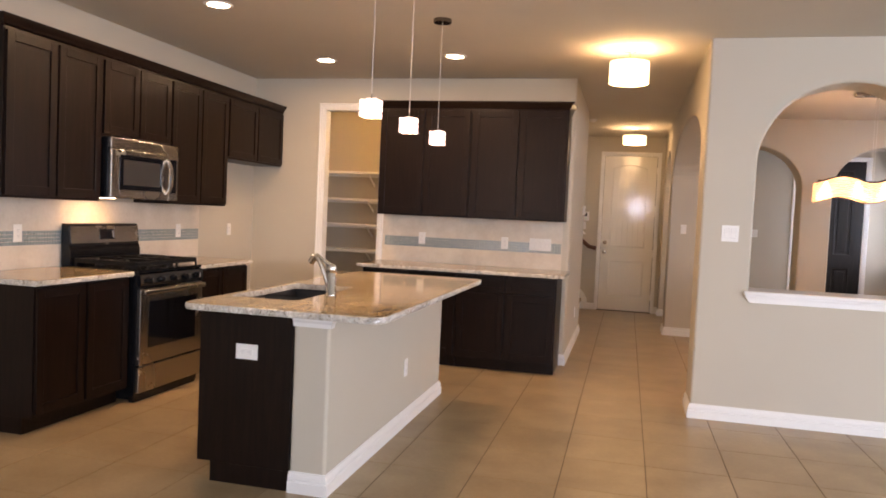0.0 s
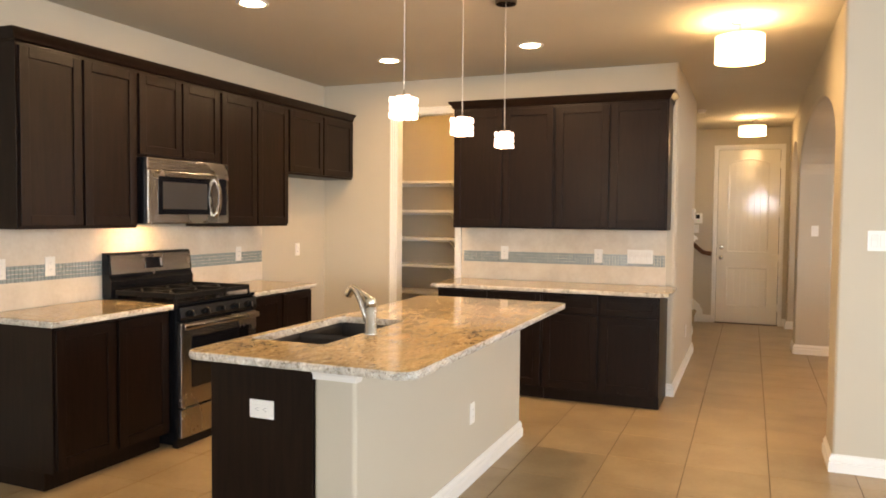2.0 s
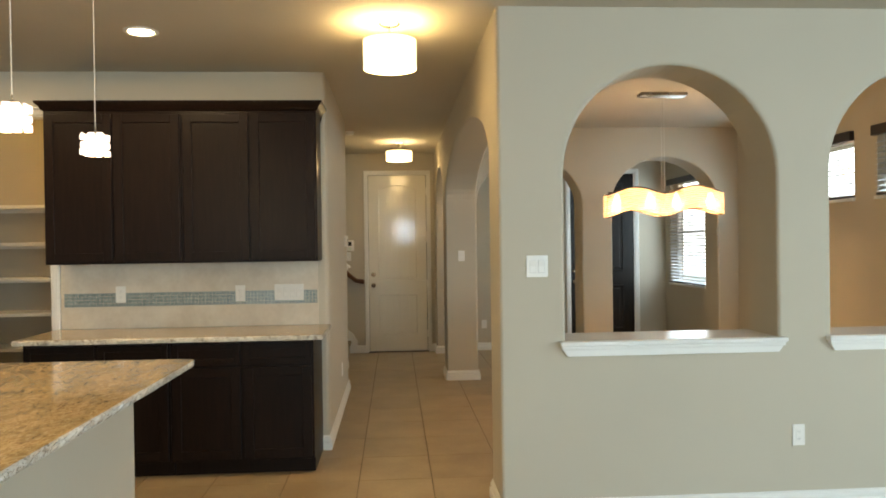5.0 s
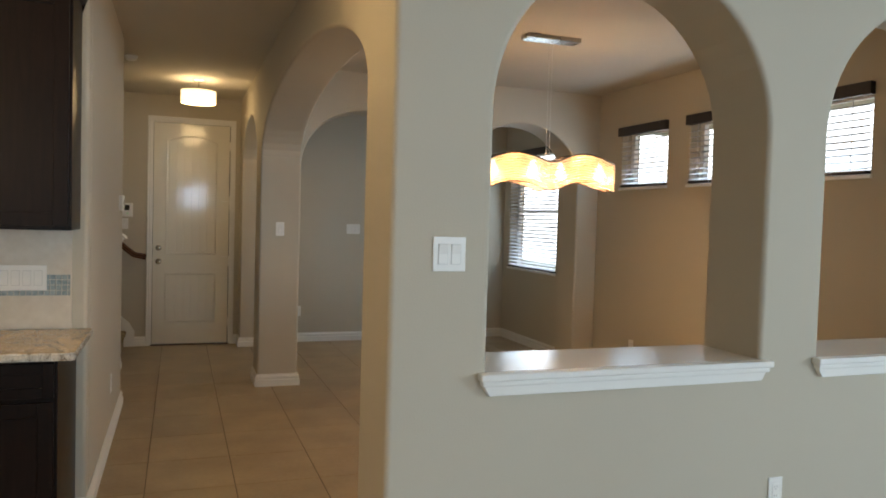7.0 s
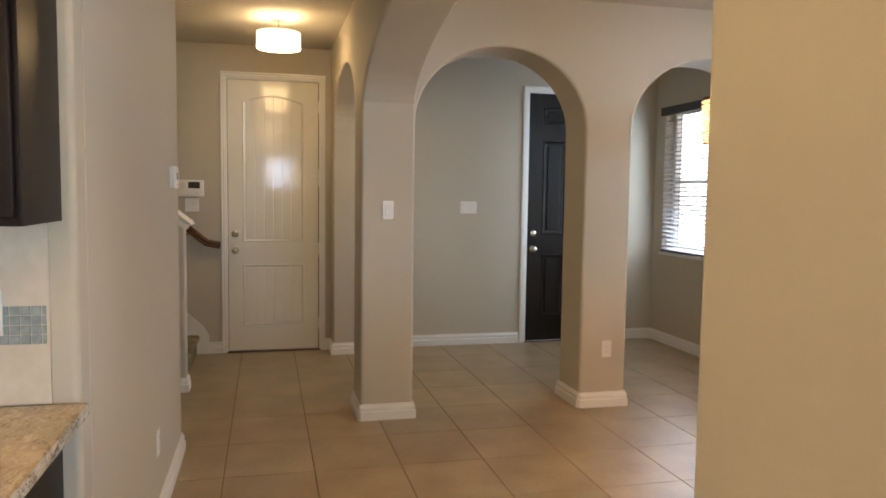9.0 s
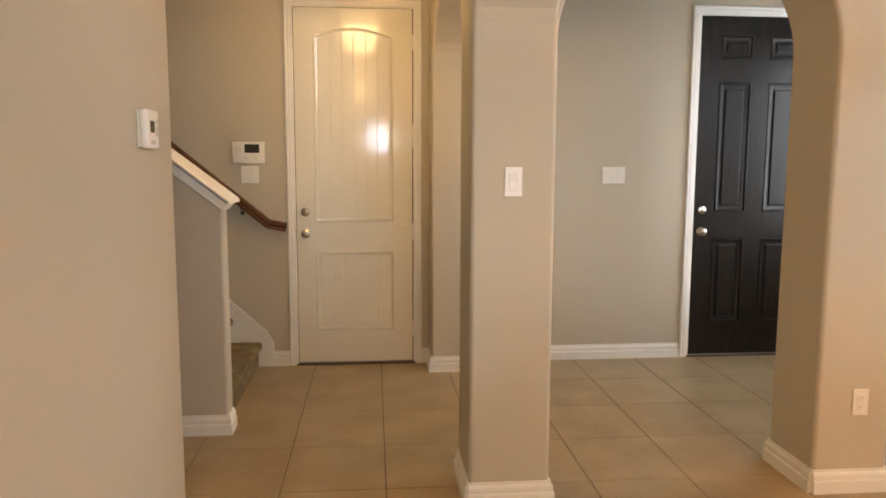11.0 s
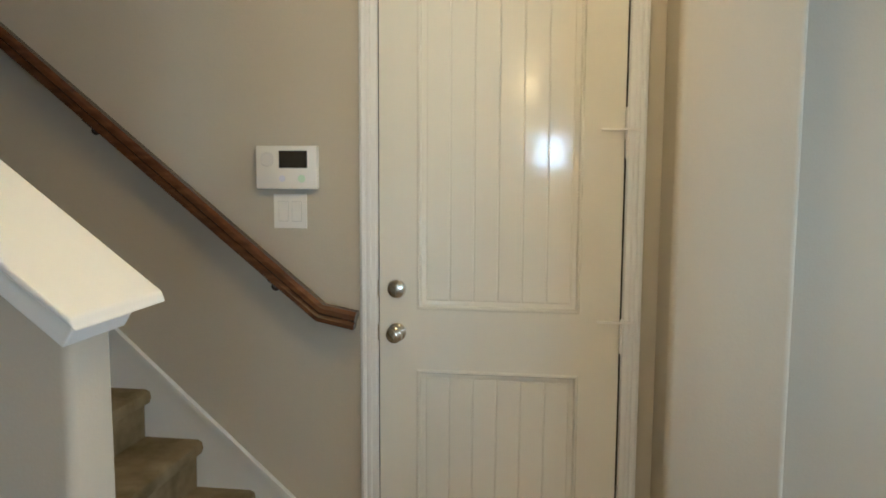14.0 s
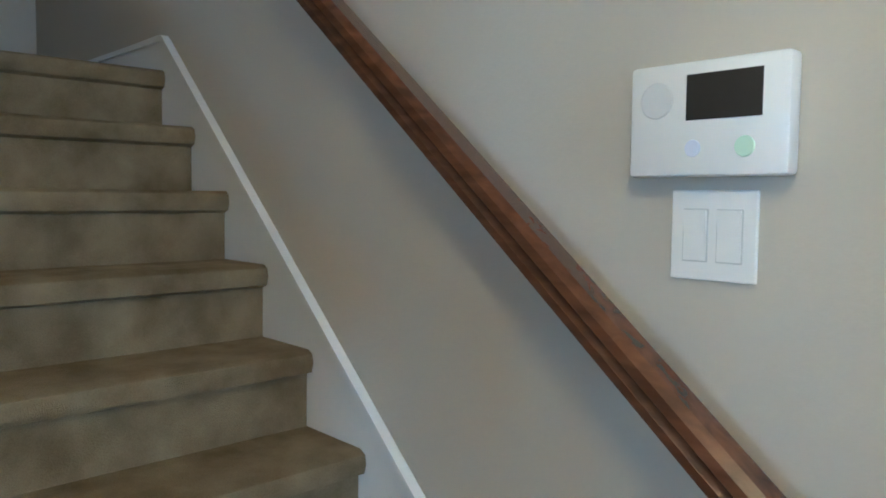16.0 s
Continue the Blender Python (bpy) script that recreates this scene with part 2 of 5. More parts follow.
def lit_sheet(name, tint, clear, own, through_tint):
    """Thin lit sheet: part of the light behind it scatters through, part passes clear."""
    m = glow(name, tint, own, (0.6, 0.42, 0.28))
    t = m.node_tree
    tr = t.nodes.new("ShaderNodeBsdfTranslucent")
    tr.inputs[0].default_value = (*through_tint, 1)
    gap = t.nodes.new("ShaderNodeBsdfTransparent")
    m1, m2 = t.nodes.new("ShaderNodeMixShader"), t.nodes.new("ShaderNodeMixShader")
    m1.inputs[0].default_value, m2.inputs[0].default_value = 0.6, clear
    t.links.new(t.nodes["Principled BSDF"].outputs[0], m1.inputs[1])
    t.links.new(tr.outputs[0], m1.inputs[2])
    t.links.new(m1.outputs[0], m2.inputs[1])
    t.links.new(gap.outputs[0], m2.inputs[2])
    t.links.new(m2.outputs[0], t.nodes["Material Output"].inputs[0])
    return m


CHANDSHADE = lit_sheet("chandelier_shade", (1.0, 0.42, 0.16), 0.30, 0.5, (0.62, 0.37, 0.19))
STRAND = lit_sheet("lit_crystal_strand", (1.0, 0.74, 0.50), 0.1, 0.9, (0.95, 0.80, 0.62))
CRYSTAL = glow("lit_frosted_crystal", (1.0, 0.78, 0.66), 2.2, (0.5, 0.45, 0.42))
PANE = glass("window_glass")
CLEAR = glass("crystal_glass", (1, 0.96, 0.9), 0.02)
GRASS = material("lawn", (0.05, 0.07, 0.025), 0.9, colour2=(0.10, 0.10, 0.045), scale=0.8, fine=20, bump=0.3)
SIDING = material("stucco", (0.45, 0.40, 0.33), 0.85, vary=0.06, scale=1.0)
BACKGLOW = glow("backdrop_glow", (0.93, 0.96, 1.0), 4.5)
LCD = material("lcd_screen", (0.035, 0.030, 0.025), 0.2, vary=0.05, bump=0)
GREENKEY = material("green_key", (0.64, 0.80, 0.62), 0.4, vary=0.02, bump=0)
BLUEKEY = material("blue_key", (0.72, 0.73, 0.84), 0.4, vary=0.02, bump=0)
SPEAKER = material("speaker_grille", (0.72, 0.70, 0.68), 0.6, vary=0.05, fine=900, bump=0.5)

# ---- mesh helpers ----


def mesh(name, bm, mat, smooth=False):
    me = bpy.data.meshes.new(name)
    bmesh.ops.recalc_face_normals(bm, faces=bm.faces)
    bm.to_mesh(me)
    bm.free()
    me.materials.append(mat)
    if smooth:
        me.polygons.foreach_set("use_smooth", [True] * len(me.polygons))
        me.set_sharp_from_angle(angle=radians(35))
    return me


def part(name, bm, mat, parent, label="", smooth=False):
    ob = new(name, mesh(name, bm, mat, smooth))
    ob.parent = parent
    if label:
        ob["label"] = label
    return ob


def thing(name, label, category, group="", kind=""):
    return tagged(new(name), label, category, group, kind)


def solid(name, bm, mat, label, category, group="", kind="", smooth=False):
    return tagged(new(name, mesh(name, bm, mat, smooth)), label, category, group, kind)


def box(x0, x1, y0, y1, z0, z1, bevel=0.0, bm=None, segs=2):
    own = bmesh.new()
    bmesh.ops.create_cube(own, size=1.0)
    bmesh.ops.scale(own, vec=(x1 - x0, y1 - y0, z1 - z0), verts=own.verts)
    bmesh.ops.translate(own, vec=((x0 + x1) / 2, (y0 + y1) / 2, (z0 + z1) / 2), verts=own.verts)
    if bevel:
        bmesh.ops.bevel(own, geom=own.edges[:], offset=bevel, segments=segs, profile=0.5, affect="EDGES")
    return join(bm, own)


def join(bm, own):
    if bm is None:
        return own
    me = bpy.data.meshes.new("tmp")
    own.to_mesh(me)
    own.free()
    bm.from_mesh(me)
    bpy.data.meshes.remove(me)
    return bm


def tube(p0, p1, r0, r1=None, bm=None, segs=16):
    p0, p1 = Vector(p0), Vector(p1)
    own = bmesh.new()
    d = p1 - p0
    bmesh.ops.create_cone(own, cap_ends=True, segments=segs, radius1=r0, radius2=r0 if r1 is None else r1, depth=d.length)
    m = Matrix.Translation((p0 + p1) / 2) @ d.to_track_quat("Z", "Y").to_matrix().to_4x4()
    bmesh.ops.transform(own, matrix=m, verts=own.verts)
    return join(bm, own)


def lathe(profile, centre, axis="Z", segs=28, bm=None):
    """Turns (radius, height) pairs round an axis through centre."""
    own = bmesh.new()
    rings = []
    for r, h in profile:
        ring = []
        for i in range(segs):
            a = 2 * math.pi * i / segs
            ring.append(own.verts.new((r * math.cos(a), r * math.sin(a), h)))
        rings.append(ring)
    for a, b in zip(rings, rings[1:]):
        for i in range(segs):
            own.faces.new((a[i], a[(i + 1) % segs], b[(i + 1) % segs], b[i]))
    if profile[0][0] > 1e-6:
        own.faces.new(rings[0][::-1])
    if profile[-1][0] > 1e-6:
        own.faces.new(rings[-1])
    bmesh.ops.remove_doubles(own, verts=own.verts, dist=1e-6)
    turn = {"Z": Matrix.Identity(4), "-Y": pose(0, 0, 0, 90, 0, 0), "X": pose(0, 0, 0, 0, 90, 0), "-X": pose(0, 0, 0, 0, -90, 0)}[axis]
    bmesh.ops.transform(own, matrix=Matrix.Translation(centre) @ turn, verts=own.verts)
    return join(bm, own)


def prism(points, a, b, plane="XZ", bm=None, bevel=0.0):
    """Extrudes a flat outline from a to b: plane XZ goes along y, YZ along x, XY along z."""
    put = {"XZ": lambda u, v, w: (u, w, v), "YZ": lambda u, v, w: (w, u, v), "XY": lambda u, v, w: (u, v, w)}[plane]
    own = bmesh.new()
    lo = [own.verts.new(put(u, v, a)) for u, v in points]
    hi = [own.verts.new(put(u, v, b)) for u, v in points]
    own.faces.new(lo)
    own.faces.new(hi)
    for i in range(len(points)):
        j = (i + 1) % len(points)
        own.faces.new((lo[i], lo[j], hi[j], hi[i]))
    if bevel:
        bmesh.ops.recalc_face_normals(own, faces=own.faces)
        bmesh.ops.bevel(own, geom=own.edges[:], offset=bevel, segments=2, profile=0.5, affect="EDGES")
    return join(bm, own)


def sweep(profile, path, bm=None, up=Vector((0, 0, 1))):
    """Carries an outline (across, up) along a polyline with mitred corners."""
    own = bmesh.new()
    pts = [Vector(p) for p in path]
    rings = []
    for i, p in enumerate(pts):
        d0 = (p - pts[i - 1]).normalized() if i else None
        d1 = (pts[i + 1] - p).normalized() if i < len(pts) - 1 else None
        d = ((d0 or d1) + (d1 or d0)).normalized()
        side = d.cross(up).normalized()
        stretch = 1.0
        if d0 and d1:
            stretch = 1 / max(0.3, side.dot(d1.cross(up).normalized()))
        top = side.cross(d).normalized()
        rings.append([own.verts.new(p + side * u * stretch + top * v) for u, v in profile])
    k = len(profile)
    for a, b in zip(rings, rings[1:]):
        for i in range(k):
            own.faces.new((a[i], a[(i + 1) % k], b[(i + 1) % k], b[i]))
    own.faces.new(rings[0][::-1])
    own.faces.new(rings[-1])
    return join(bm, own)


def wall(name, along, face, back, u0, u1, z0, z1, openings=(), ends=(False, False), radius=0.02, mat=PAINT, label="beige painted drywall wall", flush=False):
    """A wall along x or y between two faces. Openings: (from, to, bottom, spring, rise), the rise being half an ellipse."""
    ops = sorted(openings)
    cuts = [u0] + [(o[0] + o[1]) / 2 for o in ops] + [u1]
    bm = bmesh.new()

    def half(o, right):
        a, b, za, zs, rise = o
        c, w = (a + b) / 2, (b - a) / 2
        pts = []
        steps = 14 if rise else 1
        for i in range(steps + 1):
            if rise:
                t = math.pi / 2 * i / steps
                pts.append((c - w * math.cos(t) if not right else c + w * math.cos(t), zs + rise * math.sin(t)))
            else:
                pts.append(((a if not right else b), zs) if i == 0 else (c, zs))
        return pts

    for i in range(len(cuts) - 1):
        left = ops[i - 1] if i > 0 else None
        right = ops[i] if i < len(ops) else None
        cl, cr = cuts[i], cuts[i + 1]
        out = []
        if left and left[2] <= z0:
            out.append((left[1], z0))
        else:
            out.append((cl, z0))
        if right:
            if right[2] <= z0:
                out.append((right[0], z0))
            else:
                out += [(cr, z0), (cr, right[2]), (right[0], right[2])]
            out += half(right, False)
        else:
            out.append((cr, z0))
        out += [(cr, z1), (cl, z1)]
        if left:
            out += half(left, True)[::-1]
            if left[2] > z0:
                out += [(left[1], left[2]), (cl, left[2])]
        lo, hi = [], []
        for u, z in out:
            lo.append(bm.verts.new((u, face, z) if along == "x" else (face, u, z)))
            hi.append(bm.verts.new((u, back, z) if along == "x" else (back, u, z)))
        bm.faces.new(lo)
        bm.faces.new(hi)
        for k in range(len(out)):
            j = (k + 1) % len(out)
            on_cut = any(abs(out[k][0] - c) < 1e-6 and abs(out[j][0] - c) < 1e-6 for c in cuts[1:-1])
            if not on_cut:
                bm.faces.new((lo[k], lo[j], hi[j], hi[k]))
    bmesh.ops.remove_doubles(bm, verts=bm.verts, dist=1e-5)
    bmesh.ops.recalc_face_normals(bm, faces=bm.faces)
    if radius:
        ax = 0 if along == "x" else 1
        pick = []
        for e in bm.edges:
            if len(e.link_faces) != 2 or e.calc_face_angle(0) < radians(60):
                continue
            us, zs = [v.co[ax] for v in e.verts], [v.co.z for v in e.verts]
            if all(abs(z - z0) < 1e-5 for z in zs) or all(abs(z - z1) < 1e-5 for z in zs):
                continue
            if all(abs(u - u0) < 1e-5 for u in us) and not ends[0]:
                continue
            if all(abs(u - u1) < 1e-5 for u in us) and not ends[1]:
                continue
            if flush and all(abs(u - u0) < 1e-5 and abs(v.co[1 - ax] - back) < 1e-5 for u, v in zip(us, e.verts)):
                continue
            pick.append(e)
        if pick:
            bmesh.ops.bevel(bm, geom=pick, offset=radius, segments=6, profile=0.5, affect="EDGES", clamp_overlap=True)
    return solid(name, bm, mat, label, "wall", kind="structure")


BASE_PROFILE = [(0, 0), (0.019, 0), (0.019, 0.054), (0.011, 0.060), (0.011, 0.066), (0.014, 0.070), (0.013, 0.084), (0.005, 0.096), (0.005, 0.105), (0, 0.105)]


def baseboard(path):
    """White moulded skirting along floor points; the room lies on the left of the way taken."""
    return solid("baseboard", sweep(BASE_PROFILE, [(x, y, 0.0) for x, y in path[::-1]]), TRIM, "white painted moulded baseboard along the wall", "baseboard", kind="structure")

# ---- large structure ----
H = 2.74
LX, BY, HX = -3.463, 7.0, -0.12           # kitchen left wall, kitchen back wall, hall left wall
PX, PY, PYB = 0.925, 5.50, 5.84           # pass-through wall: hall end, front, back
AY0, AY1 = 9.595, 9.955                   # arch row between dining room and foyer
HE = 9.24                                 # end of the hall side wall
GY, RX = 11.81, 4.20                      # wall with the hall door and the front door, right-hand outside wall

solid("ground", box(-120, 120, -120, 120, -0.5, -0.12), GRASS, "dry lawn around the house", "ground", kind="structure")
floor = solid("floor", box(-3.66, 6.7, -4.25, 12.0, -0.12, -0.004), GROUT, "dark grout bed under beige ceramic floor tiles", "floor", kind="structure")
solid("ceiling", box(-3.66, 6.7, -4.25, 12.0, H, H + 0.15), CEIL, "beige textured drywall ceiling", "ceiling", kind="structure")

wall("wall_kitchen_side", "y", LX, LX - 0.15, -4.2, 8.7, 0, H)
wall("wall_living_rear", "x", -4.0, -4.2, LX, 6.55, 0, H, [(-3.2, -1.6, 0.6, 2.3, 0), (0.42, 1.04, 1.69, 2.31, 0), (2.6, 5.2, 0.6, 2.3, 0)], radius=0)
# The opening belongs to the assumed side window.
wall("wall_living_side", "y", 6.4, 6.55, -4.0, PY, 0, H, [(0.8, 3.2, 1.0, 2.30, 0)], radius=0)
wall("wall_kitchen_back", "x", BY, BY + 0.12, LX, HX, 0, H, [(-2.672, -2.052, 0, 2.43, 0)], ends=(False, True))
wall("wall_hall_side", "y", HX, HX - 0.12, BY + 0.12, HE, 0, H, ends=(False, True))
wall("wall_pantry_back", "x", 8.55, 8.67, LX, HX - 0.12, 0, H)
wall("wall_pantry_side", "y", -1.75, -1.65, BY + 0.12, 8.55, 0, H)
wall("wall_stair_front", "x", HE, HE - 0.12, -3.3, HX - 0.12, 0, H)
wall("wall_pass_through", "x", PY, PYB, PX, 6.4, 0, H, [(1.278, 2.455, 0.93, 1.845, 0.588), (2.758, 3.935, 0.93, 1.845, 0.588)], ends=(True, False), flush=True)
wall("wall_hall_arches", "y", 0.925, 1.265, PYB, GY, 0, H, [(PYB + 0.04, AY0, 0, 1.965, 0.47), (AY1, 11.575, 0, 1.965, 0.47)], ends=(False, False))
wall("wall_foyer_arches", "x", AY0 + 0.002, AY1 - 0.002, 1.243, RX, 0, H, [(1.265, 2.43, 0, 1.90, 0.51), (2.77, 3.965, 0, 1.90, 0.51)])
wall("wall_outside", "y", RX, RX + 0.2, PYB, GY, 0, H,
     [(6.53, 7.22, 1.81, 2.345, 0), (7.52, 8.21, 1.81, 2.345, 0), (8.51, 9.19, 1.81, 2.345, 0), (10.42, 11.64, 0.90, 2.30, 0)], radius=0.012)
wall("wall_front", "x", GY, GY + 0.19, -3.45, RX + 0.2, 0, H + 2.6, [(0.0, 0.828, 0, 2.452, 0), (2.825, 3.755, 0, 2.452, 0)], radius=0)
# stair well: a second storey of wall above the landing
wall("wall_stair_end", "y", -3.30, -3.45, HE, GY, 0, H + 2.6, radius=0)

# pony wall beside the stairs, its top following the flight


def pony_top(x):
    return 1.195 + 0.77 * (-0.20 - x)


bm = prism([(-0.222, 0), (-0.222, pony_top(-0.222)), (-2.15, pony_top(-2.15)), (-3.3, pony_top(-2.15)), (-3.3, 0)], 10.515, 10.645)
bmesh.ops.recalc_face_normals(bm, faces=bm.faces)
edges = [e for e in bm.edges if all(abs(v.co.x + 0.222) < 1e-4 for v in e.verts) and abs(e.verts[0].co.z - e.verts[1].co.z) > 0.2]
bmesh.ops.bevel(bm, geom=edges, offset=0.018, segments=4, profile=0.5, affect="EDGES")
solid("wall_stair_rail", bm, PAINT, "beige painted half wall beside the stairs", "wall", kind="structure", smooth=True)
cap = thing("stair_wall_cap", "white painted sloping wood cap on the stair half wall", "trim", kind="structure")
x_end = -0.178
pts = []
for x in (x_end, -2.15):
    pts.append((x, pony_top(x)))
part("cap_board", prism([(pts[0][0], pts[0][1] + 0.052), (pts[0][0] + 0.008, pts[0][1] + 0.030), (pts[1][0], pts[1][1] + 0.030), (pts[1][0], pts[1][1] + 0.055)], 10.46, 10.745, bevel=0.004), TRIM, cap)
part("cap_moulding", prism([(pts[0][0] - 0.016, pts[0][1] + 0.036), (pts[0][0] - 0.018, pts[0][1] + 0.024), (pts[0][0] - 0.028, pts[0][1] + 0.008), (pts[0][0] - 0.036, pts[0][1] - 0.004), (pts[1][0], pts[1][1] - 0.004), (pts[1][0], pts[1][1] + 0.036)], 10.490, 10.670, bevel=0.003), TRIM, cap)

# baseboards
baseboard([(6.4, PY), (PX, PY), (PX, PYB + 0.035), (PX + 0.33, PYB + 0.035)])
baseboard([(-2.0, HE), (HX, HE), (HX, BY), (-0.164, BY)])
for loop in ([(0.925, AY0), (0.925, AY1), (1.267, AY1), (1.267, AY0), (0.925, AY0)], [(2.43, AY0), (2.43, AY1), (2.77, AY1), (2.77, AY0), (2.43, AY0)]):
    baseboard(loop)
baseboard([(1.27, PYB), (RX, PYB), (RX, AY0), (3.965, AY0), (3.965, AY1), (RX, AY1), (RX, GY), (3.815, GY)][:5])
baseboard([(2.76, GY), (1.267, GY), (1.267, 11.575), (0.925, 11.575), (0.925, GY), (0.875, GY)])
baseboard([(-0.045, GY), (-0.155, GY)])
baseboard([(3.965, AY1), (RX, AY1), (RX, GY), (3.815, GY)])
baseboard([(-0.222, 10.645), (-0.222, 10.515), (-3.3, 10.515)])
baseboard([(-2.74, BY), (LX, BY), (LX, 5.9)])


def casing(name, x0, x1, top, y, depth=0.02, w=0.057):
    """White moulded door casing round an opening in a wall along x."""
    t = thing(name, "white painted moulded door casing", "door trim", kind="structure")
    prof = [(0, 0), (w, 0), (w, 0.017), (w * 0.84, 0.022), (w * 0.70, 0.019), (w * 0.66, 0.013), (w * 0.52, 0.016), (w * 0.40, 0.016), (w * 0.34, 0.010), (w * 0.10, 0.010), (0.003, 0.006), (0, 0.004)]
    for side, xa in (("l", x0), ("r", x1)):
        bm = bmesh.new()
        s = -1 if side == "l" else 1
        lo = [bm.verts.new((xa + s * u, y - v, 0)) for u, v in prof]
        hi = [bm.verts.new((xa + s * u, y - v, top + u)) for u, v in prof]
        bm.faces.new(lo), bm.faces.new(hi)
        for i in range(len(prof)):
            j = (i + 1) % len(prof)
            bm.faces.new((lo[i], lo[j], hi[j], hi[i]))
        part("side_casing", bm, TRIM, t)
    bm = bmesh.new()
    lo = [bm.verts.new((x0 - u, y - v, top + u)) for u, v in prof]
    hi = [bm.verts.new((x1 + u, y - v, top + u)) for u, v in prof]
    bm.faces.new(lo), bm.faces.new(hi)
    for i in range(len(prof)):
        j = (i + 1) % len(prof)
        bm.faces.new((lo[i], lo[j], hi[j], hi[i]))
    part("head_casing", bm, TRIM, t)
    return t


casing("door_trim_hall", 0.012, 0.816, 2.447, GY)
casing("door_trim_front", 2.825, 3.755, 2.447, GY)
casing("door_trim_pantry", -2.672, -2.052, 2.43, BY)
for name, x0, x1, y0, y1, top in (("door_jamb_hall", 0.0, 0.828, GY + 0.001, GY + 0.189, 2.452), ("door_jamb_front", 2.825, 3.755, GY + 0.001, GY + 0.189, 2.452), ("door_jamb_pantry", -2.672, -2.052, BY + 0.001, BY + 0.119, 2.43)):
    bm = box(x0 + 0.0005, x0 + 0.012, y0, y1, 0, top)
    box(x1 - 0.012, x1 - 0.0005, y0, y1, 0, top, bm=bm)
    box(x0 + 0.012, x1 - 0.012, y0, y1, top - 0.010, top - 0.0005, bm=bm)
    solid(name, bm, TRIM, "white painted door jamb lining", "door trim", kind="structure")


def panel_field(x0, x1, z0, z1, y, d, arch=0.0):
    """Sloped moulding round a sunk door panel."""
    bm = bmesh.new()
    n = 10

    def ring(inset, yy):
        a, b, lo, hi = x0 + inset, x1 - inset, z0 + inset, z1 - inset
        pts = [(a, lo), (b, lo)]
        for i in range(n + 1):
            t = i / n
            pts.append((b + (a - b) * t, hi - arch + arch * math.sin(math.pi * t) if arch else hi))
        return [bm.verts.new((u, yy, v)) for u, v in pts]

    rings = [ring(0, y), ring(0.004, y - 0.005), ring(0.010, y - 0.005), ring(0.015, y + d * 0.5), ring(0.020, y + d * 0.55), ring(0.030, y + d), ring(0.036, y + d)]
    for a, b in zip(rings, rings[1:]):
        for i in range(len(a)):
            j = (i + 1) % len(a)
            bm.faces.new((a[i], a[j], b[j], b[i]))
    return bm


def knob(parent, x, y, z, mat, label, flat=False):
    k = part("deadbolt" if flat else "door_knob", lathe([(0.031, 0), (0.032, 0.006), (0.026, 0.012), (0.012, 0.016), (0.012, 0.030), (0.022, 0.036), (0.028, 0.046), (0.027, 0.056), (0.018, 0.063), (0, 0.065)] if not flat else [(0.031, 0), (0.032, 0.008), (0.029, 0.016), (0.022, 0.020), (0.0, 0.021)], (x, y, z), "-Y"), mat, parent, label, True)
    part("turn_piece" if flat else "keyhole", box(x - 0.004, x + 0.004, y - (0.034 if flat else 0.068), y - (0.02 if flat else 0.064), z - 0.011, z + 0.011, 0.0015), mat, k)


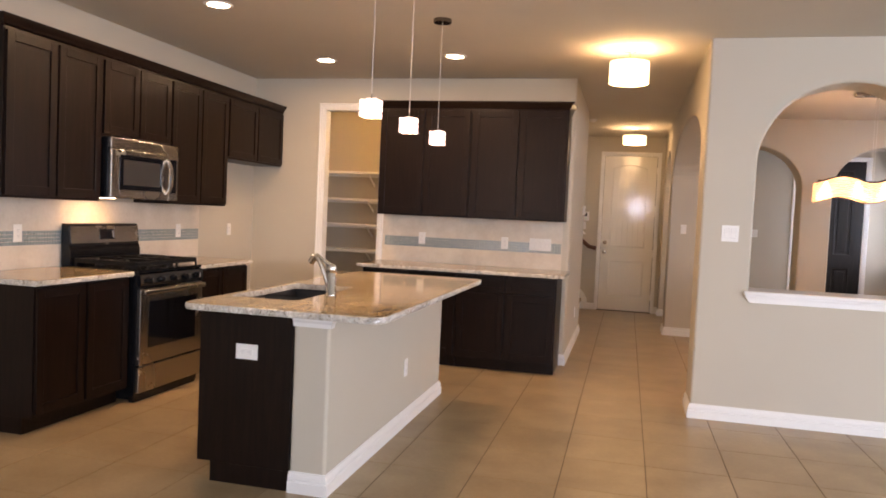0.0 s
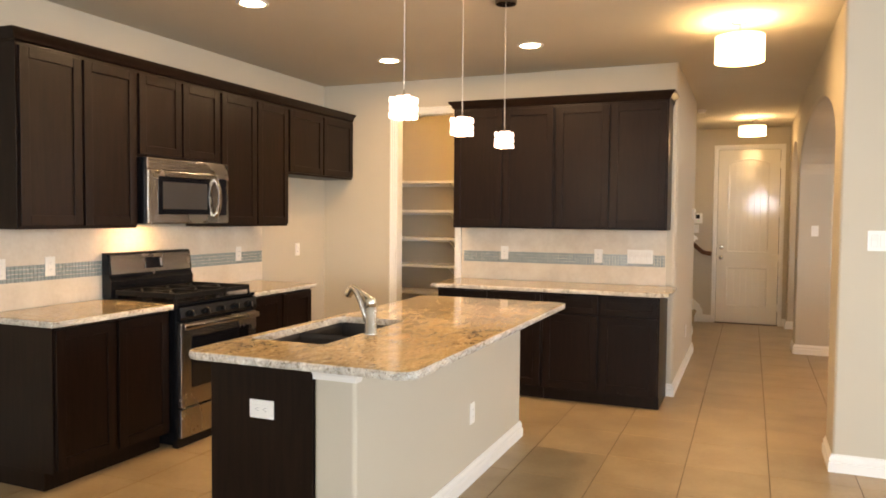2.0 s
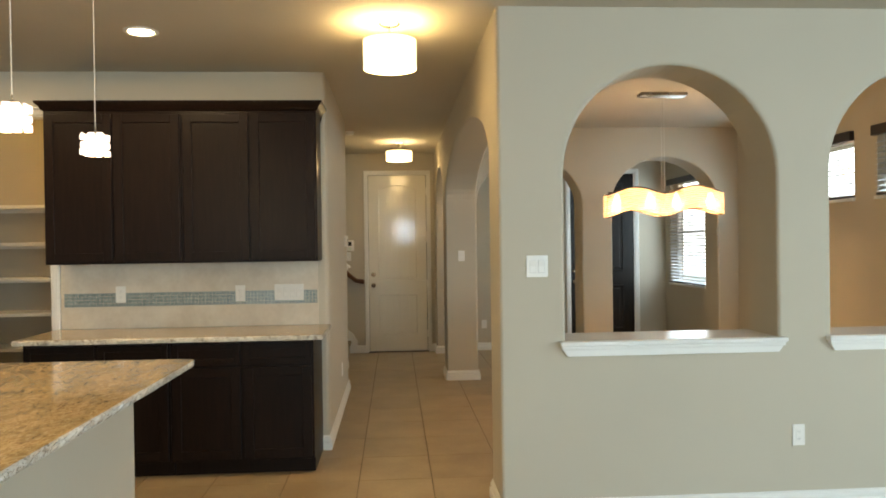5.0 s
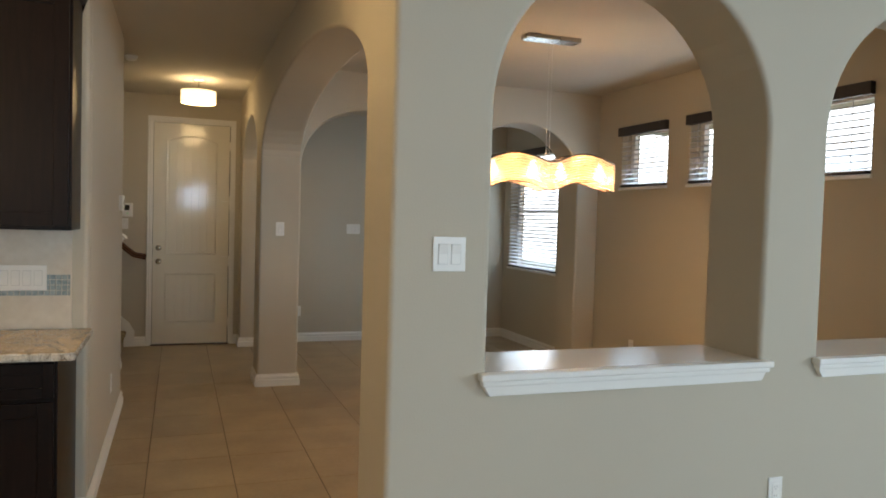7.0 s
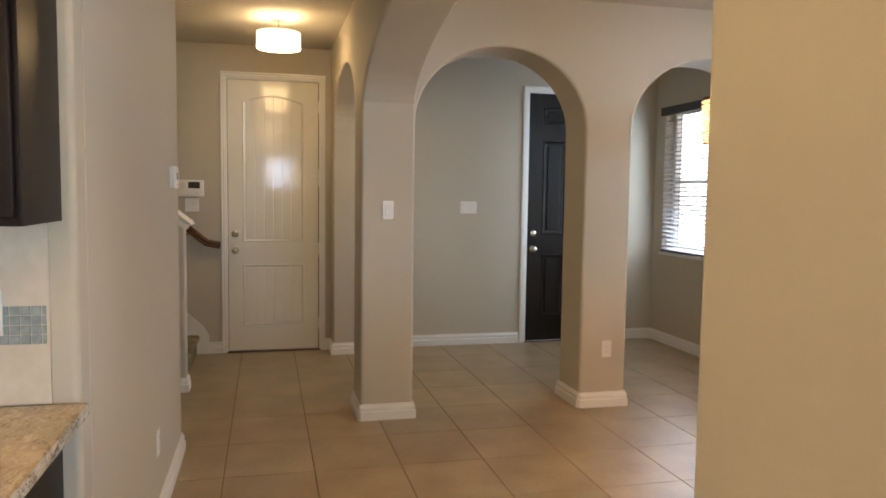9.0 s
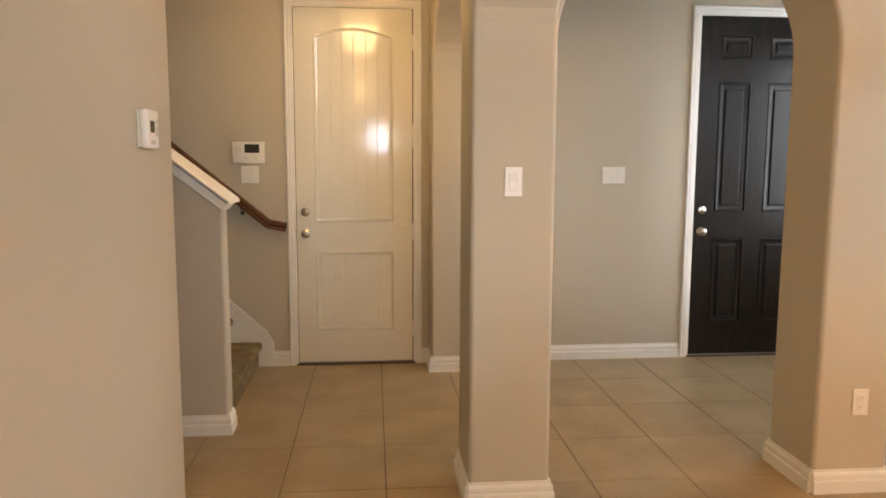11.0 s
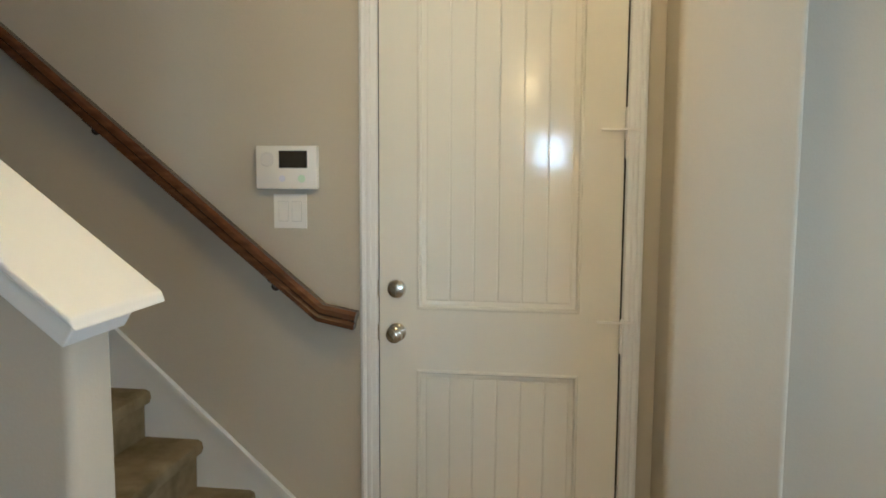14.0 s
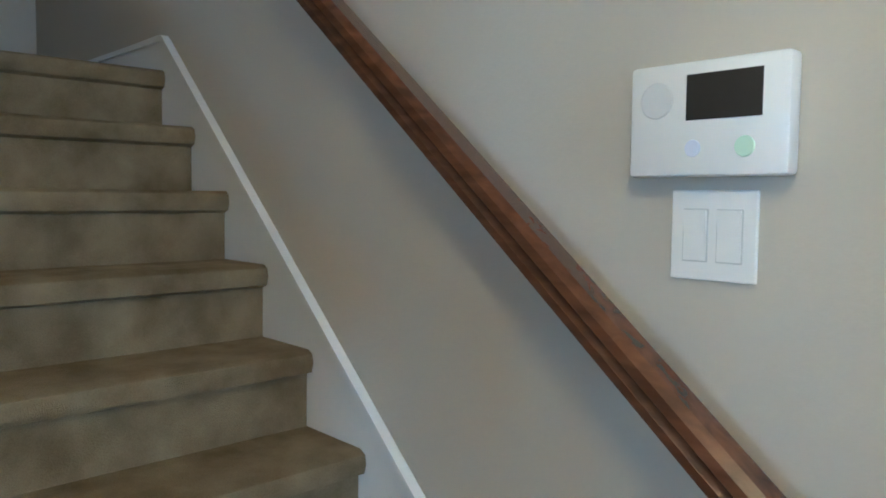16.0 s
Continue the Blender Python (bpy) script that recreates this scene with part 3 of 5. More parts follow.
def hall_door():
    y = GY + 0.006
    d = thing("door_hall", "closed cream painted two-panel plank door in the hall end wall", "door")
    x0, x1, z0, z1 = 0.0165, 0.8095, 0.016, 2.438
    a, b = x0 + 0.127, x1 - 0.127
    part("leaf_core", box(x0, x1, y + 0.016, y + 0.05, z0, z1), DOORPAINT, d)
    for u0, u1 in ((x0, a), (b, x1)):
        part("stile", box(u0, u1, y, y + 0.016, z0, z1), DOORPAINT, d)
    part("lock_rail", box(a, b, y, y + 0.016, 0.80, 1.005), DOORPAINT, d)
    part("bottom_rail", box(a, b, y, y + 0.016, z0, 0.245), DOORPAINT, d)
    top = [(a, z1), (a, 2.255)] + [(a + (b - a) * i / 12, 2.255 + 0.06 * math.sin(math.pi * i / 12)) for i in range(1, 12)] + [(b, 2.255), (b, z1)]
    part("top_rail", prism(top, y, y + 0.016), DOORPAINT, d)
    part("upper_moulding", panel_field(a, b, 1.005, 2.315, y, 0.012, 0.06), DOORPAINT, d, smooth=True)
    part("lower_moulding", panel_field(a, b, 0.245, 0.80, y, 0.012), DOORPAINT, d, smooth=True)
    w = (b - a - 0.06) / 6
    for i in range(6):
        u = a + 0.03 + i * w
        part("plank", box(u + 0.0002, u + w - 0.0002, y + 0.0085, y + 0.017, 1.035, 2.30, 0.0032, segs=1), DOORPAINT, d)
        part("plank", box(u + 0.0002, u + w - 0.0002, y + 0.0085, y + 0.017, 0.275, 0.77, 0.0032, segs=1), DOORPAINT, d)
    knob(d, 0.076, y, 0.926, CHROME, "satin nickel door knob")
    knob(d, 0.076, y, 1.074, CHROME, "satin nickel deadbolt", True)
    for z in (0.926, 1.074):
        part("latch_plate", box(0.0122, 0.0155, GY - 0.006, y + 0.03, z - 0.028, z + 0.028), CHROME, d)
    # Black strips put in for the shade in the gaps round the leaf.
    for u0, u1 in ((0.0122, x0 - 0.0003), (x1 + 0.0003, 0.8157)):
        part("gap_shade_strip", box(u0, u1, y + 0.006, y + 0.048, z0, z1), DOORGAP, d, "black strip standing in for shade in the door gap")
    part("gap_shade_strip", box(x0, x1, y + 0.006, y + 0.048, z1 + 0.0003, 2.4415), DOORGAP, d, "black strip standing in for shade in the door gap")
    for z in (0.25, 0.93, 1.62, 2.22):
        part("hinge", tube((x1 + 0.006, y - 0.006, z - 0.05), (x1 + 0.006, y - 0.006, z + 0.05), 0.006), PLASTIC, d, "white painted hinge", True)
    for z in (0.985, 1.60):
        part("hinge_stop", tube((x1 + 0.006, y - 0.020, z - 0.09), (x1 + 0.006, y - 0.020, z + 0.01), 0.006, bm=box(x1 - 0.075, x1 + 0.045, y - 0.026, y - 0.014, z - 0.004, z + 0.004, 0.002)), PLASTIC, d, "white hinge-pin door stop")
    return d


hall_door()
solid("threshold", box(0.0, 0.828, GY - 0.02, GY + 0.15, -0.002, 0.012, 0.004), THRESH, "dark bronze metal threshold under the hall door", "threshold", kind="structure")
solid("threshold", box(2.825, 3.755, GY - 0.02, GY + 0.15, -0.002, 0.012, 0.004), THRESH, "dark bronze metal threshold under the front door", "threshold", kind="structure")


def front_door():
    y = GY + 0.010
    d = thing("door_front", "closed black-stained wood-grain six-panel front door", "door")
    x0, x1, z0, z1 = 2.840, 3.740, 0.016, 2.440
    part("leaf_core", box(x0, x1, y + 0.016, y + 0.05, z0, z1), DOORBLACK, d)
    xs = (x0, x0 + 0.150, x0 + 0.385, x1 - 0.385, x1 - 0.150, x1)
    for u0, u1 in ((xs[0], xs[1]), (xs[2], xs[3]), (xs[4], xs[5])):
        part("stile", box(u0, u1, y, y + 0.016, z0, z1), DOORBLACK, d)
    zs = ((z0, 0.26), (0.875, 1.065), (1.985, 2.145), (2.31, z1))
    for za, zb in zs:
        for u0, u1 in ((xs[1], xs[2]), (xs[3], xs[4])):
            part("rail", box(u0, u1, y, y + 0.016, za, zb), DOORBLACK, d)
    for za, zb in ((0.26, 0.875), (1.065, 1.985), (2.145, 2.31)):
        for u0, u1 in ((xs[1], xs[2]), (xs[3], xs[4])):
            part("panel_moulding", panel_field(u0, u1, za, zb, y, 0.012), DOORBLACK, d, smooth=True)
            part("raised_panel", box(u0 + 0.05, u1 - 0.05, y + 0.004, y + 0.018, za + 0.05, zb - 0.05, 0.006), DOORBLACK, d)
    knob(d, 2.895, y, 0.925, CHROME, "satin nickel door knob")
    knob(d, 2.895, y, 1.08, CHROME, "satin nickel deadbolt", True)


front_door()

# pass-through sills
for x0, x1 in ((1.278, 2.455), (2.758, 3.935)):
    s = thing("window_sill", "white painted sill in the arched pass-through", "sill", "pass-through sills", "structure")
    part("sill_board", box(x0 - 0.035, x1 + 0.035, PY - 0.045, PY, 0.925, 0.951, 0.006), TRIM, s)
    part("sill_top", box(x0 + 0.001, x1 - 0.001, PY, PYB + 0.012, 0.925, 0.951), SILLPAINT, s)
    prof = [(x0 - 0.02, 0.925), (x0 - 0.012, 0.895), (x0 + 0.005, 0.870), (x1 - 0.005, 0.870), (x1 + 0.012, 0.895), (x1 + 0.02, 0.925)]
    part("apron", prism(prof, PY - 0.022, PY, bevel=0.003), TRIM, s)
    part("apron_bead", box(x0 - 0.026, x1 + 0.026, PY - 0.034, PY - 0.001, 0.905, 0.9245, 0.005), TRIM, s)

# ---- stairs ----
RUN, RISE = 0.190, 0.1735
stairs = thing("staircase", "beige carpeted staircase rising behind the half wall", "stairs")
for k in range(1, 11):
    nose = -0.236 - RUN * (k - 1)
    z = RISE * k
    far = nose - RUN - 0.03 if k < 10 else -3.29
    pr = [(nose - 0.028, 0.0 if k == 1 else z - RISE), (nose - 0.026, z - 0.055), (nose - 0.006, z - 0.048), (nose, z - 0.028), (nose - 0.004, z - 0.008), (nose - 0.02, z), (far, z), (far, 0.0 if k == 1 else z - RISE)]
    part("step", prism(pr, 10.647, GY - 0.019), CARPET, stairs, smooth=True)
bm = prism([(-0.50, 0), (-2.10, 1.45), (-3.29, 1.45), (-3.29, 0)], 10.66, GY - 0.03)
part("stair_body", bm, CARPET, stairs)


def skirt_z(x):
    return 0.248 + 0.905 * (-0.209 - x)


skirt = [(-0.155, 0.0), (-0.155, 0.165), (-0.20, skirt_z(-0.20)), (-1.95, skirt_z(-1.95)), (-1.99, 1.84), (-3.29, 1.84), (-3.29, 0)]
solid("stair_skirt", prism(skirt, GY - 0.018, GY - 0.0005), TRIM, "white painted stringer board along the stair wall", "trim", kind="structure")
solid("skirt_bead", sweep([(-0.011, -0.008), (0.011, -0.008), (0.011, 0.008), (-0.011, 0.008)], [(-0.20, GY - 0.019, skirt_z(-0.20)), (-1.95, GY - 0.019, skirt_z(-1.95)), (-3.28, GY - 0.019, 1.84)]), TRIM, "white bead on the stair stringer", "trim", kind="structure")


def rail_z(x):
    return 1.278 + 0.828 * (-0.5 - x)


rail = thing("handrail", "reddish brown varnished wooden handrail on the stair wall", "handrail")
prof = [(u * 0.95, v * 0.95) for u, v in [(-0.020, -0.032), (0.020, -0.032), (0.024, -0.016), (0.016, -0.006), (0.030, 0.004), (0.030, 0.020), (0.018, 0.032), (-0.018, 0.032), (-0.030, 0.020), (-0.030, 0.004), (-0.016, -0.006), (-0.024, -0.016)]]
part("rail", sweep(prof, [(-0.046, GY - 0.070, rail_z(-0.165) - 0.024), (-0.165, GY - 0.070, rail_z(-0.165)), (-2.2, GY - 0.070, rail_z(-2.2))]), MAHOGANY, rail, smooth=True)
for x in (-0.345, -0.985, -1.63):
    z = rail_z(x) - 0.036
    b = part("bracket", tube((x, GY - 0.070, z + 0.006), (x, GY - 0.068, z - 0.012), 0.005, bm=tube((x, GY - 0.069, z - 0.010), (x, GY - 0.004, z - 0.040), 0.005)), BRONZE, rail, "dark metal bracket", True)
    part("rosette", lathe([(0.016, 0), (0.015, 0.004), (0.006, 0.006)], (x, GY, z - 0.042), "-Y"), BRONZE, b)

# ---- kitchen ----


def shaker(parent, name, along, u0, u1, z0, z1, face, out, mat=ESPRESSO, rail_w=0.057):
    """A shaker door or drawer front: four frame strips and a sunk panel. out: the way it faces along the other axis."""
    t0, t1 = face, face + out * 0.019
    lo, hi = min(t0, t1), max(t0, t1)

    def bx(a, b, c, d, l=lo, h=hi, bev=0.002):
        return box(a, b, l, h, c, d, bev) if along == "x" else box(l, h, a, b, c, d, bev)

    back = (lo, hi - 0.009) if out > 0 else (lo + 0.009, hi)
    door = part(name, bx(u0 + rail_w - 0.002, u1 - rail_w + 0.002, z0 + rail_w - 0.002, z1 - rail_w + 0.002, back[0], back[1], 0), mat, parent)
    for a, b, c, d, nm in ((u0, u0 + rail_w, z0, z1, "stile"), (u1 - rail_w, u1, z0, z1, "stile"), (u0 + rail_w, u1 - rail_w, z0, z0 + rail_w, "rail"), (u0 + rail_w, u1 - rail_w, z1 - rail_w, z1, "rail")):
        part(nm, bx(a, b, c, d), mat, door)
    return door


def crown(parent, path):
    prof = [(0, -0.03), (-0.004, 0.0), (0.012, 0.010), (0.020, 0.032), (0.040, 0.050), (0.044, 0.066), (-0.004, 0.066)]
    part("crown_moulding", sweep(prof, path), ESPRESSO, parent, smooth=True)


def upper(along, u0, u1, z0, z1, wallp, face, out, doors, label):
    c = thing("wall_cabinet", label, "cabinet", "dark wall cabinets")
    lo, hi = min(wallp, face), max(wallp, face)
    bm = box(u0, u1, lo, hi, z0, z1, 0.0015) if along == "x" else box(lo, hi, u0, u1, z0, z1, 0.0015)
    part("body", bm, ESPRESSO, c)
    w = (u1 - u0) / doors
    for i in range(doors):
        shaker(c, "door", along, u0 + i * w + (0.012 if i == 0 else 0.008), u0 + (i + 1) * w - (0.012 if i == doors - 1 else 0.008), z0 + 0.018, z1 - 0.02, face + out * 0.0008, out)
    return c


UB = 1.383
TOP = 2.40
TOPL = 2.377
upper("y", 3.43, 4.255, UB, TOPL, LX + 0.001, -3.144, 1, 2, "tall espresso shaker wall cabinet beside the microwave")
upper("y", 4.257, 5.045, 1.835, TOPL, LX + 0.001, -3.144, 1, 2, "short espresso shaker wall cabinet above the microwave")
upper("y", 5.047, 5.905, UB, TOPL, LX + 0.001, -3.144, 1, 2, "tall espresso shaker wall cabinet past the microwave")
upper("y", 5.907, 6.985, 1.818, TOPL, LX + 0.001, -3.144, 1, 2, "short espresso shaker wall cabinet above the refrigerator space")
cr = thing("crown_trim", "espresso crown moulding on top of the wall cabinets", "moulding")
crown(cr, [(LX + 0.002, 3.429, TOPL + 0.001), (-3.143, 3.429, TOPL + 0.001), (-3.143, 6.99, TOPL + 0.001)])

upper("x", -1.955, -1.055, UB - 0.006, TOP, BY - 0.001, 6.69, -1, 2, "espresso shaker wall cabinet on the pantry wall")
upper("x", -1.053, -0.153, UB - 0.006, TOP, BY - 0.001, 6.69, -1, 2, "espresso shaker wall cabinet beside the hall")
cr = thing("crown_trim", "espresso crown moulding on top of the wall cabinets", "moulding")
crown(cr, [(-1.956, BY - 0.002, TOP + 0.001), (-1.956, 6.689, TOP + 0.001), (-0.152, 6.689, TOP + 0.001), (-0.152, BY - 0.002, TOP + 0.001)])


def base_unit(along, u0, u1, wallp, face, out, doors, label, drawers=True):
    c = thing("base_cabinet", label, "cabinet", "dark base cabinets")
    lo, hi = min(wallp, face), max(wallp, face)
    bm = box(u0, u1, lo, hi, 0.10, 0.879, 0.0015) if along == "x" else box(lo, hi, u0, u1, 0.10, 0.879, 0.0015)
    part("body", bm, ESPRESSO, c)
    tl, th = (lo, hi - 0.07) if out > 0 else (lo + 0.07, hi)
    part("toe_kick", box(u0 + 0.002, u1 - 0.002, tl, th, 0.0, 0.101) if along == "x" else box(tl, th, u0 + 0.002, u1 - 0.002, 0.0, 0.101), ESPRESSO, c)
    w = (u1 - u0) / doors
    for i in range(doors):
        a, b = u0 + i * w + 0.012, u0 + (i + 1) * w - 0.012
        if drawers:
            shaker(c, "drawer_front", along, a, b, 0.725, 0.862, face + out * 0.0008, out, rail_w=0.04)
        shaker(c, "door", along, a, b, 0.118, 0.705 if drawers else 0.862, face + out * 0.0008, out)
    return c


base_unit("y", 3.415, 4.243, LX + 0.001, -2.885, 1, 2, "espresso base cabinet beside the gas range", False)
base_unit("y", 5.022, 5.855, LX + 0.001, -2.885, 1, 2, "espresso base cabinet past the gas range", False)
base_unit("x", -1.985, -1.075, BY - 0.001, 6.43, -1, 2, "espresso base cabinet beside the pantry opening")
base_unit("x", -1.073, -0.165, BY - 0.001, 6.43, -1, 2, "espresso base cabinet beside the hall")


def slab(name, x0, x1, y0, y1, label, corner=0.012, holes=None):
    z0, z1 = 0.880, 0.914
    bm = bmesh.new()
    r = corner
    n = 6
    pts = []
    for cx, cy, a0 in ((x1 - r, y1 - r, 0), (x0 + r, y1 - r, 90), (x0 + r, y0 + r, 180), (x1 - r, y0 + r, 270)):
        for i in range(n + 1):
            a = radians(a0 + 90 * i / n)
            pts.append((cx + r * math.cos(a), cy + r * math.sin(a)))
    prof = [(0.004, z0), (0.0, z0 + 0.006), (0.0, z1 - 0.008), (0.003, z1 - 0.002), (0.008, z1)]
    cx, cy = (x0 + x1) / 2, (y0 + y1) / 2
    rings = []
    for inset, z in prof:
        ring = []
        for u, v in pts:
            ring.append(bm.verts.new((u + (inset if u < cx else -inset), v + (inset if v < cy else -inset), z)))
        rings.append(ring)
    for a, b in zip(rings, rings[1:]):
        for i in range(len(a)):
            j = (i + 1) % len(a)
            bm.faces.new((a[i], a[j], b[j], b[i]))
    if not holes:
        bm.faces.new(rings[0][::-1])
        bm.faces.new(rings[-1])
    else:
        # top and bottom with a rounded hole, joined by a slit-free fan between the two outlines
        hx0, hx1, hy0, hy1 = holes
        hr = 0.03
        hp = []
        for qx, qy, a0 in ((hx1 - hr, hy1 - hr, 0), (hx0 + hr, hy1 - hr, 90), (hx0 + hr, hy0 + hr, 180), (hx1 - hr, hy0 + hr, 270)):
            for i in range(n + 1):
                a = radians(a0 + 90 * i / n)
                hp.append((qx + hr * math.cos(a), qy + hr * math.sin(a)))
        hr_t = [bm.verts.new((u, v, z1)) for u, v in hp]
        hr_b = [bm.verts.new((u, v, z0)) for u, v in hp]
        for outer, inner in ((rings[-1], hr_t), (rings[0], hr_b)):
            for i in range(len(outer)):
                j = (i + 1) % len(outer)
                bm.faces.new((outer[i], outer[j], inner[j], inner[i]))
        for i in range(len(hp)):
            j = (i + 1) % len(hp)
            bm.faces.new((hr_t[i], hr_t[j], hr_b[j], hr_b[i]))
    top = solid(name, bm, GRANITE, label, "countertop", "granite countertops")
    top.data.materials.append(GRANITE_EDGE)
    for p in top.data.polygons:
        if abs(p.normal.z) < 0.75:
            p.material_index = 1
    # rough chiselled face round the slab
    rng = random.Random(int(abs(x0) * 1000))
    line = []
    for k in range(len(pts)):
        p, q = Vector(pts[k]), Vector(pts[(k + 1) % len(pts)])
        steps = max(1, int((q - p).length / 0.03))
        line += [p.lerp(q, i / steps) for i in range(steps)]
    eb = bmesh.new()
    rows = []
    for z in (z0 + 0.002, z0 + 0.011, z0 + 0.021, z1 - 0.007, z1 - 0.002):
        row = []
        for k, p in enumerate(line):
            d = line[(k + 1) % len(line)] - line[k - 1]
            away = Vector((d.y, -d.x)).normalized()
            if away.dot(p - Vector((cx, cy))) < 0:
                away = -away
            o = rng.uniform(-0.001, 0.005) if z0 + 0.005 < z < z1 - 0.004 else -0.001
            row.append(eb.verts.new((p.x + away.x * o, p.y + away.y * o, z + rng.uniform(-0.001, 0.001))))
        rows.append(row)
    for a, b in zip(rows, rows[1:]):
        for i in range(len(a)):
            j = (i + 1) % len(a)
            eb.faces.new((a[i], a[j], b[j], b[i]))
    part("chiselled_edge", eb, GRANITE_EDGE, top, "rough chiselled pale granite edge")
    return top


slab("countertop", LX + 0.014, -2.835, 3.38, 4.246, "speckled beige granite countertop beside the range")
slab("countertop", LX + 0.014, -2.835, 5.018, 5.878, "speckled beige granite countertop past the range")
slab("countertop", -2.02, -0.095, 6.352, BY - 0.014, "speckled beige granite countertop on the pantry wall")
SINK = (-1.63, -1.238, 3.41, 4.235)
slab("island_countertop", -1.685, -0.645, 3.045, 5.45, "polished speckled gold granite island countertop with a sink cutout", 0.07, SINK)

# island
isl = thing("island_cabinet", "espresso kitchen island cabinet with a plain end panel", "cabinet")
part("body", box(-1.645, -1.1405, 3.19, 5.40, 0.10, 0.66, 0.0015), ESPRESSO, isl)
part("end_panel", box(-1.645, -1.1405, 3.17, 3.1895, 0.10, 0.879, 0.0015), ESPRESSO, isl)
part("end_panel", box(-1.570, -1.1405, 3.17, 3.1895, 0.0, 0.0995), ESPRESSO, isl)
part("toe_kick", box(-1.570, -1.145, 3.19, 5.40, 0.0, 0.0995), ESPRESSO, isl)
part("far_panel", box(-1.645, -1.1405, 4.30, 5.40, 0.661, 0.879), ESPRESSO, isl)
part("front_rail", box(-1.645, -1.6415, 3.19, 4.30, 0.661, 0.879), ESPRESSO, isl)
w = 2.21 / 4
for i in range(4):
    shaker(isl, "door", "y", 3.19 + i * w + 0.01, 3.19 + (i + 1) * w - 0.01, 0.118, 0.86, -1.6458, -1)
wall("wall_island", "y", -1.138, -0.948, 3.175, 5.41, 0, 0.879, ends=(True, True), radius=0.018, label="beige painted half wall carrying the island countertop")
ws = thing("island_wall_trim", "white moulded trim under the island countertop", "trim", kind="structure")
part("cap_trim", sweep([(0, 0), (0.006, 0), (0.010, 0.02), (0.018, 0.032), (0.022, 0.056), (0, 0.056)], [(-1.138, 3.175, 0.822), (-0.948, 3.175, 0.822), (-0.948, 3.215, 0.822)]), TRIM, ws)
baseboard([(-1.138, 5.41), (-0.948, 5.41), (-0.948, 3.175), (-1.138, 3.175)])

sink = thing("sink", "black double-bowl undermount kitchen sink", "sink")
sx0, sx1, sy0, sy1 = SINK
mid = 3.84
for a, b in ((sy0 - 0.01, mid - 0.014), (mid + 0.014, sy1 + 0.01)):
    bm = bmesh.new()
    o = [(sx0 - 0.01, a), (sx1 + 0.01, a), (sx1 + 0.01, b), (sx0 - 0.01, b)]
    levels = [(0.0, 0.8785), (0.008, 0.86), (0.022, 0.70), (0.05, 0.685)]
    rings = []
    cx, cy = (sx0 + sx1) / 2, (a + b) / 2
    for ins, z in levels:
        rings.append([bm.verts.new((u + (ins if u < cx else -ins), v + (ins if v < cy else -ins), z)) for u, v in o])
    for p, q in zip(rings, rings[1:]):
        for i in range(4):
            bm.faces.new((p[i], p[(i + 1) % 4], q[(i + 1) % 4], q[i]))
    bm.faces.new(rings[-1])
    part("bowl", bm, SINKMAT, sink)
    part("drain", lathe([(0.042, 0.0), (0.040, 0.004), (0.030, 0.002), (0.0, 0.002)], (cx, cy, 0.6855)), STEEL, sink, "steel drain", True)
part("divider", box(sx0 - 0.008, sx1 + 0.008, mid - 0.0138, mid + 0.0138, 0.70, 0.862, 0.004), SINKMAT, sink)

fx, fy = -1.188, 3.745
fau = thing("faucet", "brushed nickel single-handle pull-out kitchen faucet", "faucet")
part("base", lathe([(0.031, 0.0), (0.031, 0.004), (0.028, 0.009), (0.0255, 0.126), (0.0235, 0.130), (0.0255, 0.135), (0.027, 0.152), (0.022, 0.170), (0.010, 0.177), (0, 0.178)], (fx, fy, 0.9145)), CHROME, fau, smooth=True)
bm = None
arc = [(fx - 0.012, fy, 0.962), (fx - 0.034, fy + 0.002, 1.015), (fx - 0.056, fy + 0.005, 1.068), (fx - 0.076, fy + 0.008, 1.106), (fx - 0.092, fy + 0.010, 1.126), (fx - 0.108, fy + 0.012, 1.128), (fx - 0.122, fy + 0.014, 1.116)]
for p, q in zip(arc, arc[1:]):
    bm = tube(p, q, 0.0165, bm=bm)
part("spout", bm, CHROME, fau, smooth=True)
part("spray_head", tube(arc[-2], (fx - 0.136, fy + 0.016, 1.090), 0.0215, 0.019), CHROME, fau, smooth=True)
part("lever", tube((fx - 0.002, fy, 1.080), (fx - 0.092, fy - 0.006, 1.142), 0.0125, 0.0065), CHROME, fau, smooth=True)


